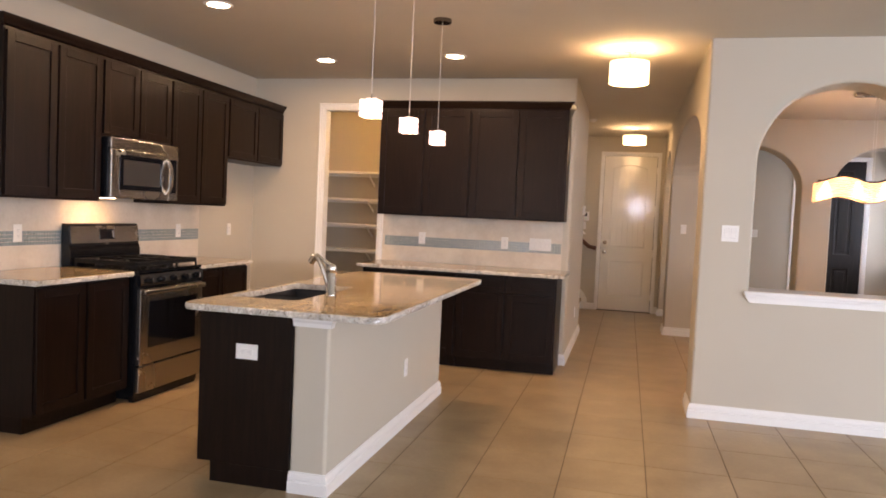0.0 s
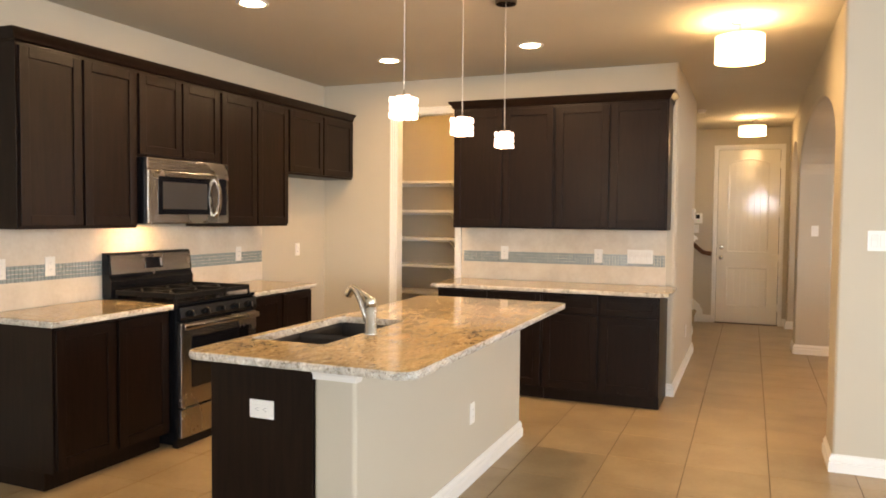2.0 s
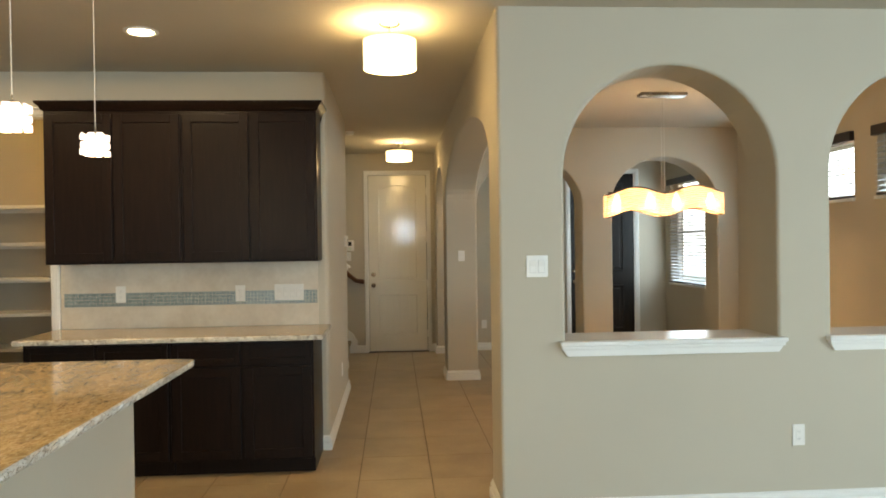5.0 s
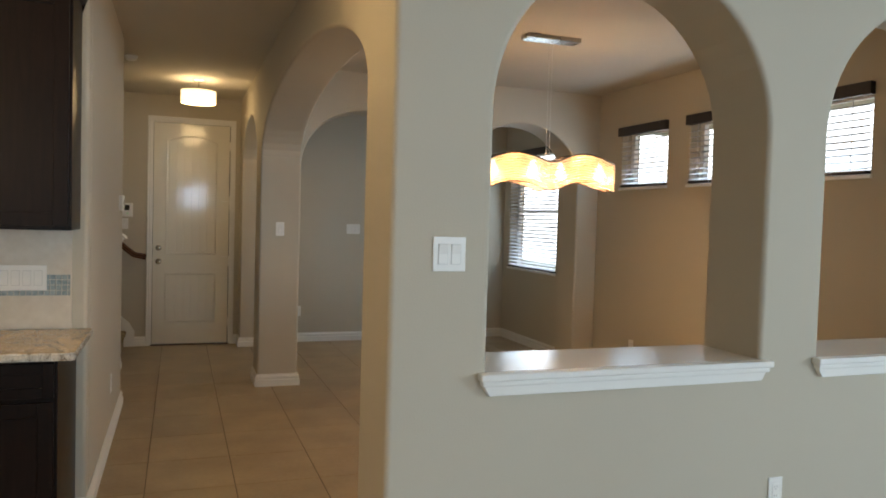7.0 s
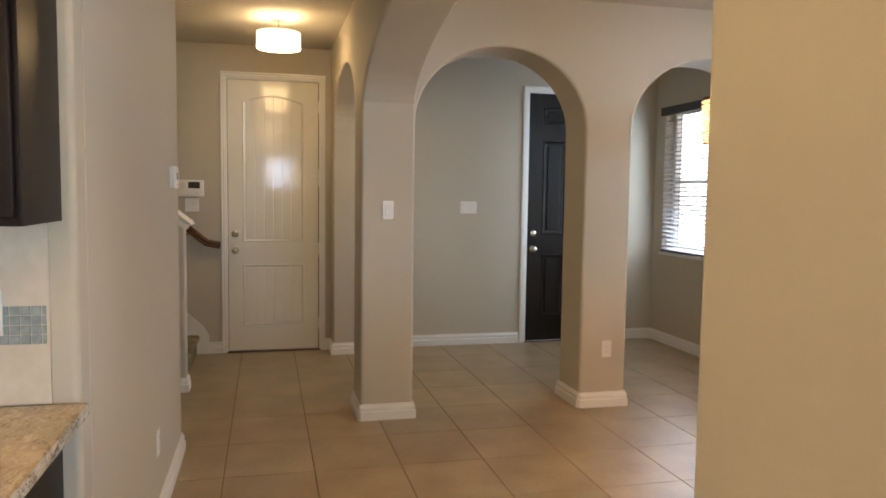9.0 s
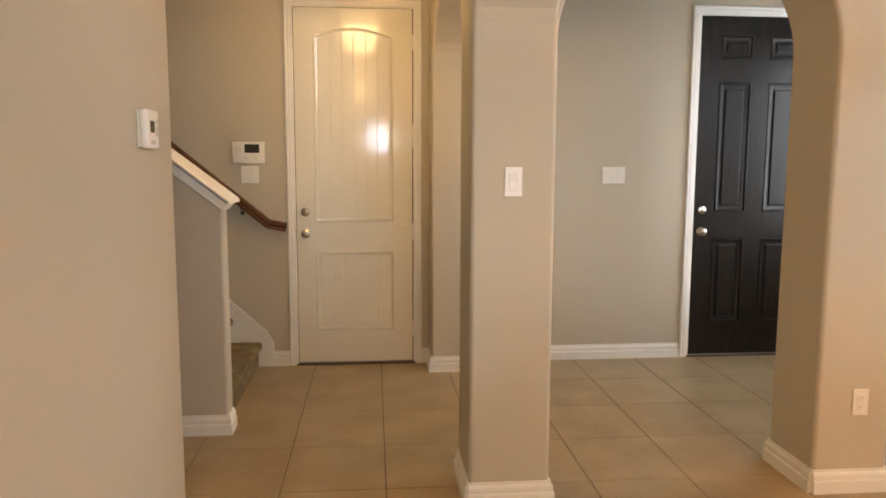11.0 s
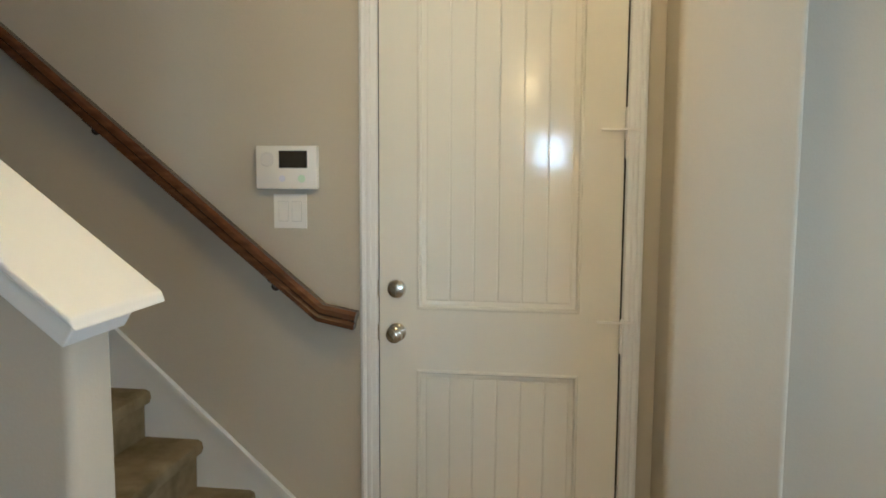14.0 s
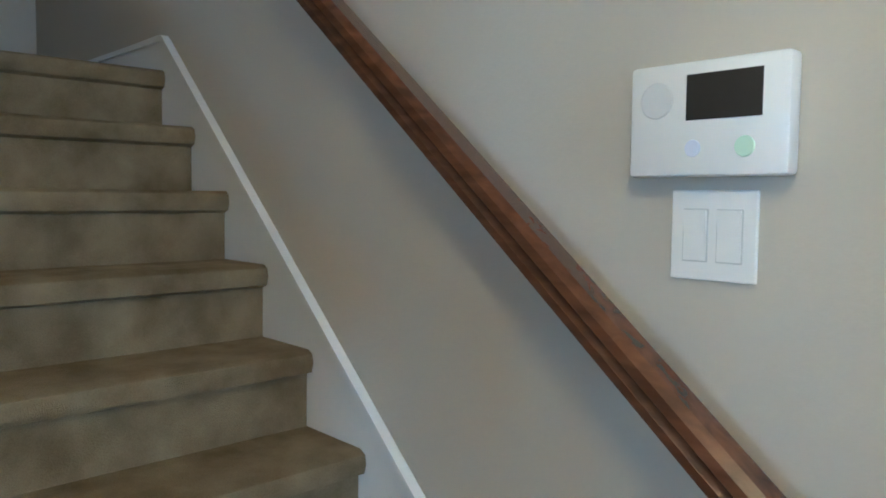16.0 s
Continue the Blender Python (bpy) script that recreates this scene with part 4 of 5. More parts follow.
def gas_range():
    r = thing("gas_range", "stainless steel and black freestanding gas range", "range")
    y0, y1, xf = 4.252, 5.012, -2.825
    part("body", box(LX + 0.03, xf, y0, y1, 0.02, 0.90, 0.003), BLACK, r, "black enamel side panels")
    part("cooktop", box(LX + 0.03, xf + 0.02, y0 - 0.002, y1 + 0.002, 0.9005, 0.922, 0.004), BLACK, r, "black enamel cooktop")
    back = part("backguard", prism([(LX + 0.022, 0.92), (LX + 0.10, 0.92), (LX + 0.10, 1.03), (LX + 0.085, 1.055), (LX + 0.085, 1.09), (LX + 0.07, 1.205), (LX + 0.055, 1.215), (LX + 0.022, 1.215)], y0, y1, "XZ"), BLACK, r)
    part("control_panel", prism([(LX + 0.0865, 1.075), (LX + 0.092, 1.075), (LX + 0.078, 1.198), (LX + 0.0725, 1.198)], y0 + 0.015, y1 - 0.015, "XZ"), STEEL, back, "curved stainless control panel")
    part("clock_display", prism([(LX + 0.0885, 1.10), (LX + 0.094, 1.10), (LX + 0.084, 1.175), (LX + 0.079, 1.175)], 4.56, 4.72, "XZ"), DARKGLASS, back)
    part("key_strip", prism([(LX + 0.0942, 1.112), (LX + 0.0952, 1.112), (LX + 0.0872, 1.165), (LX + 0.0862, 1.165)], 4.695, 4.712, "XZ"), GREYPLASTIC, back, "grey key strip")
    part("badge", lathe([(0.014, 0), (0.012, 0.002), (0, 0.002)], (LX + 0.086, 4.64, 1.066), "X"), STEEL, back, "small plain oval badge", True)
    part("front_panel", prism([(xf, 0.80), (xf + 0.028, 0.80), (xf + 0.036, 0.83), (xf + 0.028, 0.89), (xf, 0.90)], y0, y1, "XZ"), BLACK, r)
    for i in range(5):
        k = part("burner_knob", lathe([(0.024, 0), (0.024, 0.008), (0.019, 0.012), (0.017, 0.032), (0.0, 0.034)], (xf + 0.032, y0 + 0.09 + i * 0.145, 0.848), "X"), BLACK, r, smooth=True)
        part("pointer", box(xf + 0.060, xf + 0.069, y0 + 0.087 + i * 0.145, y0 + 0.093 + i * 0.145, 0.832, 0.864, 0.001), STEEL, k)
    door = part("oven_door", box(xf + 0.001, xf + 0.035, y0 + 0.004, y1 - 0.004, 0.262, 0.792, 0.005), STEEL, r)
    part("oven_window", box(xf + 0.0352, xf + 0.038, y0 + 0.095, y1 - 0.095, 0.375, 0.700, 0.001), DARKGLASS, door, "black glass oven window")
    hd = part("handle", box(xf + 0.046, xf + 0.068, y0 + 0.006, y1 - 0.006, 0.752, 0.787, 0.008, segs=3), STEEL, door, smooth=True)
    for yy in (y0 + 0.06, y1 - 0.06):
        part("handle_post", tube((xf + 0.034, yy, 0.769), (xf + 0.050, yy, 0.769), 0.010), STEEL, hd, smooth=True)
    part("drawer", box(xf + 0.001, xf + 0.033, y0 + 0.004, y1 - 0.004, 0.068, 0.250, 0.005), STEEL, r)
    part("kick_plate", box(xf - 0.05, xf - 0.005, y0 + 0.01, y1 - 0.01, 0.0, 0.066), BLACK, r)
    for bx, by in ((-3.24, 4.43), (-3.24, 4.83), (-2.99, 4.43), (-2.99, 4.83), (-3.115, 4.632)):
        b = part("burner", lathe([(0.05, 0), (0.05, 0.008), (0.036, 0.012), (0.036, 0.020), (0.0, 0.023)], (bx, by, 0.9225)), IRON, r, smooth=True)
    for g0, g1 in ((y0 + 0.02, y0 + 0.27), (y0 + 0.275, y1 - 0.275), (y1 - 0.27, y1 - 0.02)):
        bm = None
        xa, xb = LX + 0.125, xf - 0.02
        for yy in (g0, g1):
            bm = box(xa, xb, yy - 0.009, yy + 0.009, 0.944, 0.976, 0.003, bm)
        for xx in (xa, xb, (xa + xb) / 2):
            bm = box(xx - 0.009, xx + 0.009, g0, g1, 0.944, 0.972, 0.003, bm)
        m = (g0 + g1) / 2
        for cx in (-3.24, -2.99):
            for ang in (45, 135, 225, 315):
                a = radians(ang)
                bm = tube((cx + 0.028 * math.cos(a), m + 0.028 * math.sin(a), 0.957), (cx + 0.115 * math.cos(a), m + 0.115 * math.sin(a) * 0.9, 0.962), 0.009, bm=bm, segs=6)
        for xx in (xa, xb):
            for yy in (g0, g1):
                bm = box(xx - 0.007, xx + 0.007, yy - 0.007, yy + 0.007, 0.9222, 0.95, 0.002, bm)
        part("grate", bm, IRON, r, "black cast-iron grate")


gas_range()


def microwave():
    m = thing("microwave", "stainless steel over-the-range microwave under the wall cabinet", "microwave")
    y0, y1, xf, z0, z1 = 4.262, 5.040, -3.082, 1.408, 1.832
    part("body", box(LX + 0.002, xf, y0, y1, z0, z1, 0.004), BLACK, m, "black metal casing")
    part("vent_strip", box(xf + 0.0005, xf + 0.024, y0, y1, z1 - 0.075, z1, 0.005), STEEL, m)
    d = part("door", box(xf + 0.0005, xf + 0.028, y0, y1 - 0.115, z0 + 0.004, z1 - 0.078, 0.006), STEEL, m)
    part("door_window", box(xf + 0.0282, xf + 0.031, y0 + 0.085, y1 - 0.205, z0 + 0.062, z1 - 0.115, 0.001), DARKGLASS, d, "black glass microwave window")
    part("window_mesh", box(xf + 0.0312, xf + 0.0318, y0 + 0.125, y1 - 0.235, z0 + 0.098, z1 - 0.150), SCREEN, d, "dark grey perforated screen")
    arc = [(xf + 0.028, y1 - 0.150, z0 + 0.050), (xf + 0.052, y1 - 0.150, z0 + 0.075), (xf + 0.070, y1 - 0.150, z0 + 0.125), (xf + 0.074, y1 - 0.150, z0 + 0.18), (xf + 0.070, y1 - 0.150, z0 + 0.235), (xf + 0.052, y1 - 0.150, z0 + 0.285), (xf + 0.028, y1 - 0.150, z0 + 0.310)]
    part("handle", sweep([(-0.006, -0.013), (0.006, -0.013), (0.009, 0.0), (0.006, 0.013), (-0.006, 0.013), (-0.009, 0.0)], arc, up=Vector((0, 1, 0.001))), STEEL, d, "bowed polished handle", smooth=True)
    c = part("control_panel", box(xf + 0.0005, xf + 0.026, y1 - 0.112, y1, z0 + 0.004, z1 - 0.078, 0.004), STEEL, m)
    part("keypad", box(xf + 0.0262, xf + 0.028, y1 - 0.106, y1 - 0.026, z0 + 0.058, z1 - 0.105, 0.001), DARKGLASS, c, "black glass touch panel")
    part("lamp_lens", box(LX + 0.16, LX + 0.22, 4.45, 4.55, z0 - 0.003, z0 - 0.0002), BULB, m, "lit cooktop lamp")


microwave()
lamp("cooktop_lamp", "AREA", look((LX + 0.19, 4.52, 1.40), (LX + 0.10, 4.52, 0.9)), 1.9, (1, 0.62, 0.28), 0.07)

# backsplash
sp = thing("backsplash", "beige travertine backsplash with a glass mosaic band behind the range", "backsplash", kind="structure")
part("tile_field", box(LX + 0.001, LX + 0.012, 3.36, 5.975, 0.9145, UB - 0.001), SPLASH, sp)
sp2 = thing("backsplash", "beige travertine backsplash with a glass mosaic band on the pantry wall", "backsplash", kind="structure")
part("tile_field", box(-1.99, -0.185, BY - 0.012, BY - 0.001, 0.9145, UB - 0.008), SPLASH, sp2)


def mosaic(parent, along, u0, u1, face, out):
    verts, faces = [], []
    z, rows = 1.068, 4
    hgt = 0.0245
    for r in range(rows):
        u = u0
        while u < u1 - 0.005:
            a, b = max(u, u0), min(u + 0.0235, u1)
            lo, hi = z + r * hgt + 0.001, z + (r + 1) * hgt - 0.0015
            k = len(verts)
            for d in (0.0, 0.004):
                for uu, zz in ((a, lo), (b - 0.002, lo), (b - 0.002, hi), (a, hi)):
                    w_ = face + out * d
                    verts.append((uu, w_, zz) if along == "x" else (w_, uu, zz))
            faces += [(k + 4, k + 5, k + 6, k + 7), (k, k + 1, k + 5, k + 4), (k + 1, k + 2, k + 6, k + 5), (k + 2, k + 3, k + 7, k + 6), (k + 3, k, k + 4, k + 7)]
            u += 0.0245
    me = bpy.data.meshes.new("mosaic_band")
    me.from_pydata(verts, [], faces)
    me.materials.append(MOSAIC)
    ob = new("mosaic_band", me)
    ob.parent = parent
    tagged(ob, "blue-green glass mosaic band", kind="stuff")


mosaic(sp, "y", 3.37, 5.97, LX + 0.0122, 1)
mosaic(sp2, "x", -1.965, -0.19, BY - 0.0122, -1)

# ---- lamps ----
for x, y in ((-2.335, 4.37), (-2.30, 6.115), (-1.08, 6.0), (-1.315, 3.97)):
    c = thing("recessed_light", "lit round recessed ceiling light with a white trim", "ceiling light", "recessed lights")
    part("trim_ring", lathe([(0.098, 0.0), (0.098, -0.004), (0.085, -0.010), (0.072, -0.006), (0.070, -0.0005)], (x, y, H)), PLASTIC, c, smooth=True)
    part("lens", lathe([(0.070, -0.003), (0.0, -0.003)], (x, y, H)), LENS, c, "glowing lens")
    lamp("recessed_lamp", "AREA", look((x, y, H - 0.012), (x, y, 0)), 11, WARM, 0.13)


def pendant(x, y, z):
    p = thing("pendant_light", "lit crystal glass cube pendant hanging on a thin cord", "pendant light", "island pendants")
    part("canopy", lathe([(0.064, 0), (0.064, -0.022), (0.060, -0.026), (0.010, -0.027), (0, -0.027)], (x, y, H)), DARKCHROME, p, "polished dark metal ceiling canopy", True)
    part("cord", tube((x, y, z + 0.075), (x, y, H - 0.025), 0.0022, segs=6), WIRE, p)
    part("socket", lathe([(0.012, 0.0), (0.012, 0.006), (0.004, 0.010), (0.003, 0.028)], (x, y, z + 0.048)), CHROME, p, smooth=True)
    part("lit_core", box(x - 0.024, x + 0.024, y - 0.024, y + 0.024, z - 0.028, z + 0.034, 0.008), CUBEGLOW, p, "glowing frosted core")
    rng = random.Random(int(y * 100))
    for dx, dy in ((-1, 0), (1, 0), (0, -1), (0, 1)):
        for i in range(3):
            for k in range(3):
                a, b = -0.048 + i * 0.033, -0.046 + k * 0.032
                o = 0.034 + rng.uniform(0, 0.008)
                if dx:
                    bm = box(min(dx * o, dx * (o + 0.006)) + x, max(dx * o, dx * (o + 0.006)) + x, y + a, y + a + 0.028, z + b, z + b + rng.uniform(0.022, 0.030), 0.004)
                else:
                    bm = box(x + a, x + a + 0.028, min(dy * o, dy * (o + 0.006)) + y, max(dy * o, dy * (o + 0.006)) + y, z + b, z + b + rng.uniform(0.022, 0.030), 0.004)
                part("crystal", bm, CRYSTAL, p)


for y in (3.49, 4.165, 4.855):
    pendant(-0.90, y, 1.925)
    lamp("pendant_lamp", "POINT", pose(-0.90, y, 1.925 - 0.085), 4.5, WARM, 0.04)


def drum(x, y, z0, z1, r, watts):
    d = thing("drum_ceiling_light", "lit white fabric drum ceiling light on a short stem", "ceiling light", "hall drum lights")
    part("canopy", lathe([(0.06, 0), (0.06, -0.012), (0.045, -0.022), (0.006, -0.024), (0, -0.024)], (x, y, H)), CHROME, d, smooth=True)
    part("stem", tube((x, y, z1 - 0.02), (x, y, H - 0.02), 0.006), CHROME, d, smooth=True)
    part("shade", lathe([(r, z0), (r, z1), (r - 0.004, z1), (r - 0.004, z0)], (x, y, 0), segs=48), SHADE, d, "glowing white fabric shade", True)
    part("diffuser", lathe([(r - 0.005, z0 + 0.006), (0, z0 + 0.004)], (x, y, 0), segs=48), SHADE, d, "glowing bottom diffuser")
    for a in (0, 120, 240):
        u, v = math.cos(radians(a)), math.sin(radians(a))
        part("spoke", tube((x, y, z1 - 0.015), (x + u * (r - 0.004), y + v * (r - 0.004), z1 - 0.015), 0.003, segs=6), CHROME, d)
    for s in (-1, 1):
        part("bulb", lathe([(0.012, -0.05), (0.02, -0.02), (0.03, 0.01), (0.024, 0.035), (0, 0.042)], (x + s * 0.06, y, (z0 + z1) / 2)), BULB, d, "lit bulb", True)
        lamp("drum_lamp", "POINT", pose(x + s * 0.06, y, z1 - 0.045), watts, (1.0, 0.66, 0.27), 0.03)


def under_lamp(x, y, z, watts):
    """Light that leaves a drum light through its bottom diffuser."""
    lamp("diffuser_lamp", "POINT", pose(x, y, z), watts, (1.0, 0.68, 0.32), 0.14)


under_lamp(0.36, 5.80, 2.40, 6)
under_lamp(0.442, 10.66, 2.43, 11)
drum(0.36, 5.80, 2.475, 2.635, 0.15, 17)
drum(0.442, 10.66, 2.510, 2.625, 0.16, 30)


def chandelier(cx, cy):
    c = thing("chandelier", "lit wavy crystal ribbon chandelier hanging on two cords", "chandelier")
    part("canopy", box(cx - 0.20, cx + 0.20, cy - 0.06, cy + 0.06, H - 0.030, H - 0.0005, 0.004), STEEL, c, "polished steel ceiling plate")
    for s in (-1, 1):
        part("cord", tube((cx + s * 0.012, cy, 1.90), (cx + s * 0.012, cy, H - 0.03), 0.002, segs=6), WIRE, c)
    L, Z0, TALL = 0.50, 1.722, 0.185
    loop = []
    n = 140
    for i in range(n):
        a = 2 * math.pi * i / n
        u = L * max(-1, min(1, 1.06 * math.cos(a)))
        w = 0.085 * (abs(math.sin(a)) ** 0.6) * (1 if math.sin(a) >= 0 else -1)
        loop.append((cx + u, cy + w + 0.045 * math.sin(u * 12.1), 0.030 * math.sin((u + 0.405) * 12.1) + 0.02 * u))
    bm = bmesh.new()
    lo = [bm.verts.new((x, y, Z0 + z)) for x, y, z in loop]
    hi = [bm.verts.new((x, y, Z0 + TALL + z)) for x, y, z in loop]
    for i in range(n):
        j = (i + 1) % n
        bm.faces.new((lo[i], lo[j], hi[j], hi[i]))
    part("shade", bm, CHANDSHADE, c, "glowing translucent amber shade", True)
    bm = None
    rng = random.Random(11)
    for k in range(11):
        zz = Z0 + 0.008 + k * 0.0168
        for i in range(0, n, 2):
            p, q = loop[i], loop[(i + 2) % n]
            ox, oy = (p[0] - cx) * 0.012, (p[1] - cy) * 0.08
            ra, rb = rng.uniform(-0.004, 0.004), rng.uniform(-0.004, 0.004)
            bm = tube((p[0] + ox, p[1] + oy, zz + p[2] + ra), (q[0] + ox, q[1] + oy, zz + q[2] + rb), rng.uniform(0.003, 0.0055), bm=bm, segs=5)
    ob = part("crystal_strand", bm, STRAND, c, "rows of glowing crystal strands")
    ob["kind"] = "stuff"
    for ra, zz, nm in ((0.006, Z0 + TALL + 0.006, "rim"), (0.003, Z0 - 0.002, "lower_rim")):
        bm = None
        for i in range(n):
            p, q = loop[i], loop[(i + 1) % n]
            bm = tube((p[0], p[1], zz + p[2]), (q[0], q[1], zz + q[2]), ra, bm=bm, segs=6)
        part(nm, bm, BRONZE, c, "dark metal rim", True)
    part("spine", box(cx - L + 0.02, cx + L - 0.02, cy - 0.01, cy + 0.01, 1.890, 1.902), BRONZE, c)
    for u in BULBS:
        part("bulb", lathe([(0.010, 0.075), (0.018, 0.045), (0.038, 0.0), (0.030, -0.036), (0, -0.046)], (cx + u, cy + 0.045 * math.sin(u * 12.1), 1.815)), BULB, c, "lit bulb", True)


BULBS = (-0.39, -0.13, 0.13, 0.39)
chandelier(2.665, 7.76)
for u in BULBS:
    lamp("chandelier_lamp", "POINT", pose(2.665 + u, 7.76 + 0.045 * math.sin(u * 12.1), 1.760), 12, (1.0, 0.60, 0.28), 0.02)
# light that leaves through the open top of the ribbon
for u in (-0.26, 0.26):
    lamp("chandelier_lamp", "POINT", pose(2.665 + u, 7.76, 1.94), 7, (1.0, 0.62, 0.30), 0.04)

# ---- windows and blinds ----


def window_y(x, y0, y1, z0, z1, split, label):
    """A sash window in a wall along y; the room is on the low-x side."""
    w = thing("window", label, "window", kind="structure")
    for a, b, c, d in ((y0, y0 + 0.045, z0, z1), (y1 - 0.045, y1, z0, z1)):
        part("jamb", box(x + 0.10, x + 0.15, a, b, c, d, 0.003), TRIM, w)
    for a, b in ((z0, z0 + 0.045), (z1 - 0.045, z1)):
        part("frame_rail", box(x + 0.10, x + 0.15, y0 + 0.045, y1 - 0.045, a, b, 0.003), TRIM, w)
    zs = [z0 + 0.045, (z0 + z1) / 2, z1 - 0.045] if split else [z0 + 0.045, z1 - 0.045]
    if split:
        part("meeting_rail", box(x + 0.105, x + 0.145, y0 + 0.045, y1 - 0.045, zs[1] - 0.02, zs[1] + 0.02, 0.003), TRIM, w)
    for a, b in zip(zs, zs[1:]):
        p = part("pane", box(x + 0.122, x + 0.127, y0 + 0.04, y1 - 0.04, a, b), PANE, w)
        p.visible_shadow = False
    part("window_sill", box(x - 0.02, x + 0.10, y0 - 0.02, y1 + 0.02, z0 - 0.018, z0 + 0.006, 0.004), TRIM, w)
    return w


def blind(x, y0, y1, z0, z1, label, tilt=-20):
    b = thing("window_blind", label, "blind", "window blinds")
    part("valance", box(x - 0.045, x - 0.001, y0 - 0.015, y1 + 0.015, z1 - 0.050, z1 + 0.030, 0.004), DARKBLIND, b, "dark wooden valance")
    n = int((z1 - 0.05 - z0 - 0.03) / 0.043)
    sl = box(-0.024, 0.024, y0 + 0.006, y1 - 0.006, -0.0014, 0.0014)
    me = mesh("slat", sl, SLAT)
    for i in range(n):
        s = new("slat", me)
        s.parent = b
        s.matrix_basis = pose(x + 0.004, 0, z0 + 0.04 + i * 0.043, 0, tilt, 0)
    part("bottom_rail", box(x - 0.020, x + 0.030, y0 + 0.012, y1 - 0.012, z0 + 0.008, z0 + 0.026, 0.003), DARKBLIND, b)
    for yy in (y0 + 0.12, y1 - 0.12):
        part("ladder_cord", box(x - 0.0225, x - 0.0205, yy - 0.003, yy + 0.003, z0 + 0.02, z1 - 0.05), SLAT, b)


for y0, y1 in ((6.53, 7.22), (7.52, 8.21), (8.51, 9.19)):
    window_y(RX, y0, y1, 1.81, 2.345, False, "small high window with white frame in the dining room")
    blind(RX, y0, y1, 1.815, 2.345, "white slatted blind with a dark valance in a high window")
window_y(RX, 10.42, 11.64, 0.90, 2.30, True, "tall white-framed sash window in the foyer")
blind(RX, 10.42, 11.64, 0.905, 2.30, "white slatted blind with a dark valance in the foyer window")
for x0, x1, z0, z1 in ((-3.2, -1.6, 0.6, 2.3), (0.42, 1.04, 1.69, 2.31), (2.6, 5.2, 0.6, 2.3)):
    w = thing("window", "white-framed living room window behind the walk", "window", kind="structure")
    for a, b, c, d in ((x0, x0 + 0.05, z0, z1), (x1 - 0.05, x1, z0, z1), (x0 + 0.05, x1 - 0.05, z0, z0 + 0.05), (x0 + 0.05, x1 - 0.05, z1 - 0.05, z1), ((x0 + x1) / 2 - 0.02, (x0 + x1) / 2 + 0.02, z0 + 0.05, z1 - 0.05)):
        part("frame", box(a, b, -4.15, -4.10, c, d, 0.003), TRIM, w)

# Unseen side window, added to go with the extra light from the right.
w = thing("window", "assumed unseen white-framed window in the living room side wall", "window", kind="structure")
for a, b, c, d in ((0.8, 0.86, 1.0, 2.30), (3.14, 3.2, 1.0, 2.30), (0.86, 3.14, 1.0, 1.06), (0.86, 3.14, 2.24, 2.30), (1.97, 2.03, 1.06, 2.24)):
    part("frame", box(6.46, 6.51, a, b, c, d, 0.003), TRIM, w)

# Glowing sheet added so the view through the windows burns out white.
solid("backdrop", box(14.0, 14.1, -6, 45, -0.12, 25), BACKGLOW, "added glowing white backdrop sheet outside the windows", "backdrop", kind="structure")

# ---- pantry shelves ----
# Unseen light, assumed here to account for the yellow tone of the pantry walls.
pl = thing("unseen_pantry_light", "assumed unseen warm ceiling light inside the pantry", "ceiling light")
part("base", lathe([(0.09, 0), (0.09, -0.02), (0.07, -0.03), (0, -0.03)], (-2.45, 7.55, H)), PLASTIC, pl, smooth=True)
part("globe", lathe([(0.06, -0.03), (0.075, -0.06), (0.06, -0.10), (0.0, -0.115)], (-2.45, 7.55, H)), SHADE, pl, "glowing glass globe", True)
lamp("unseen_pantry_lamp", "POINT", pose(-2.45, 7.55, H - 0.17), 15, (1.0, 0.62, 0.22), 0.05)

for z in (0.32, 0.625, 0.93, 1.235, 1.545, 1.87):
    s = thing("pantry_shelf", "white painted corner pantry shelf fixed to the walls", "shelf", "pantry shelves")
    part("back_board", box(LX + 0.001, -1.751, 8.25, 8.549, z - 0.018, z, 0.002), TRIM, s)
    part("side_board", box(LX + 0.001, -3.165, 7.125, 8.249, z - 0.018, z, 0.002), TRIM, s)
    part("cleat", box(LX + 0.001, -1.751, 8.530, 8.549, z - 0.055, z - 0.0185), TRIM, s)
    for x in (-2.65, -2.15):
        part("bracket", prism([(8.27, z - 0.019), (8.29, z - 0.019), (8.545, z - 0.14), (8.545, z - 0.165)], x - 0.008, x + 0.008, "YZ"), TRIM, s)
    part("nosing", box(-3.1645, -1.751, 8.238, 8.2495, z - 0.030, z, 0.002), TRIM, s)

# ---- switches, outlets and small fittings ----


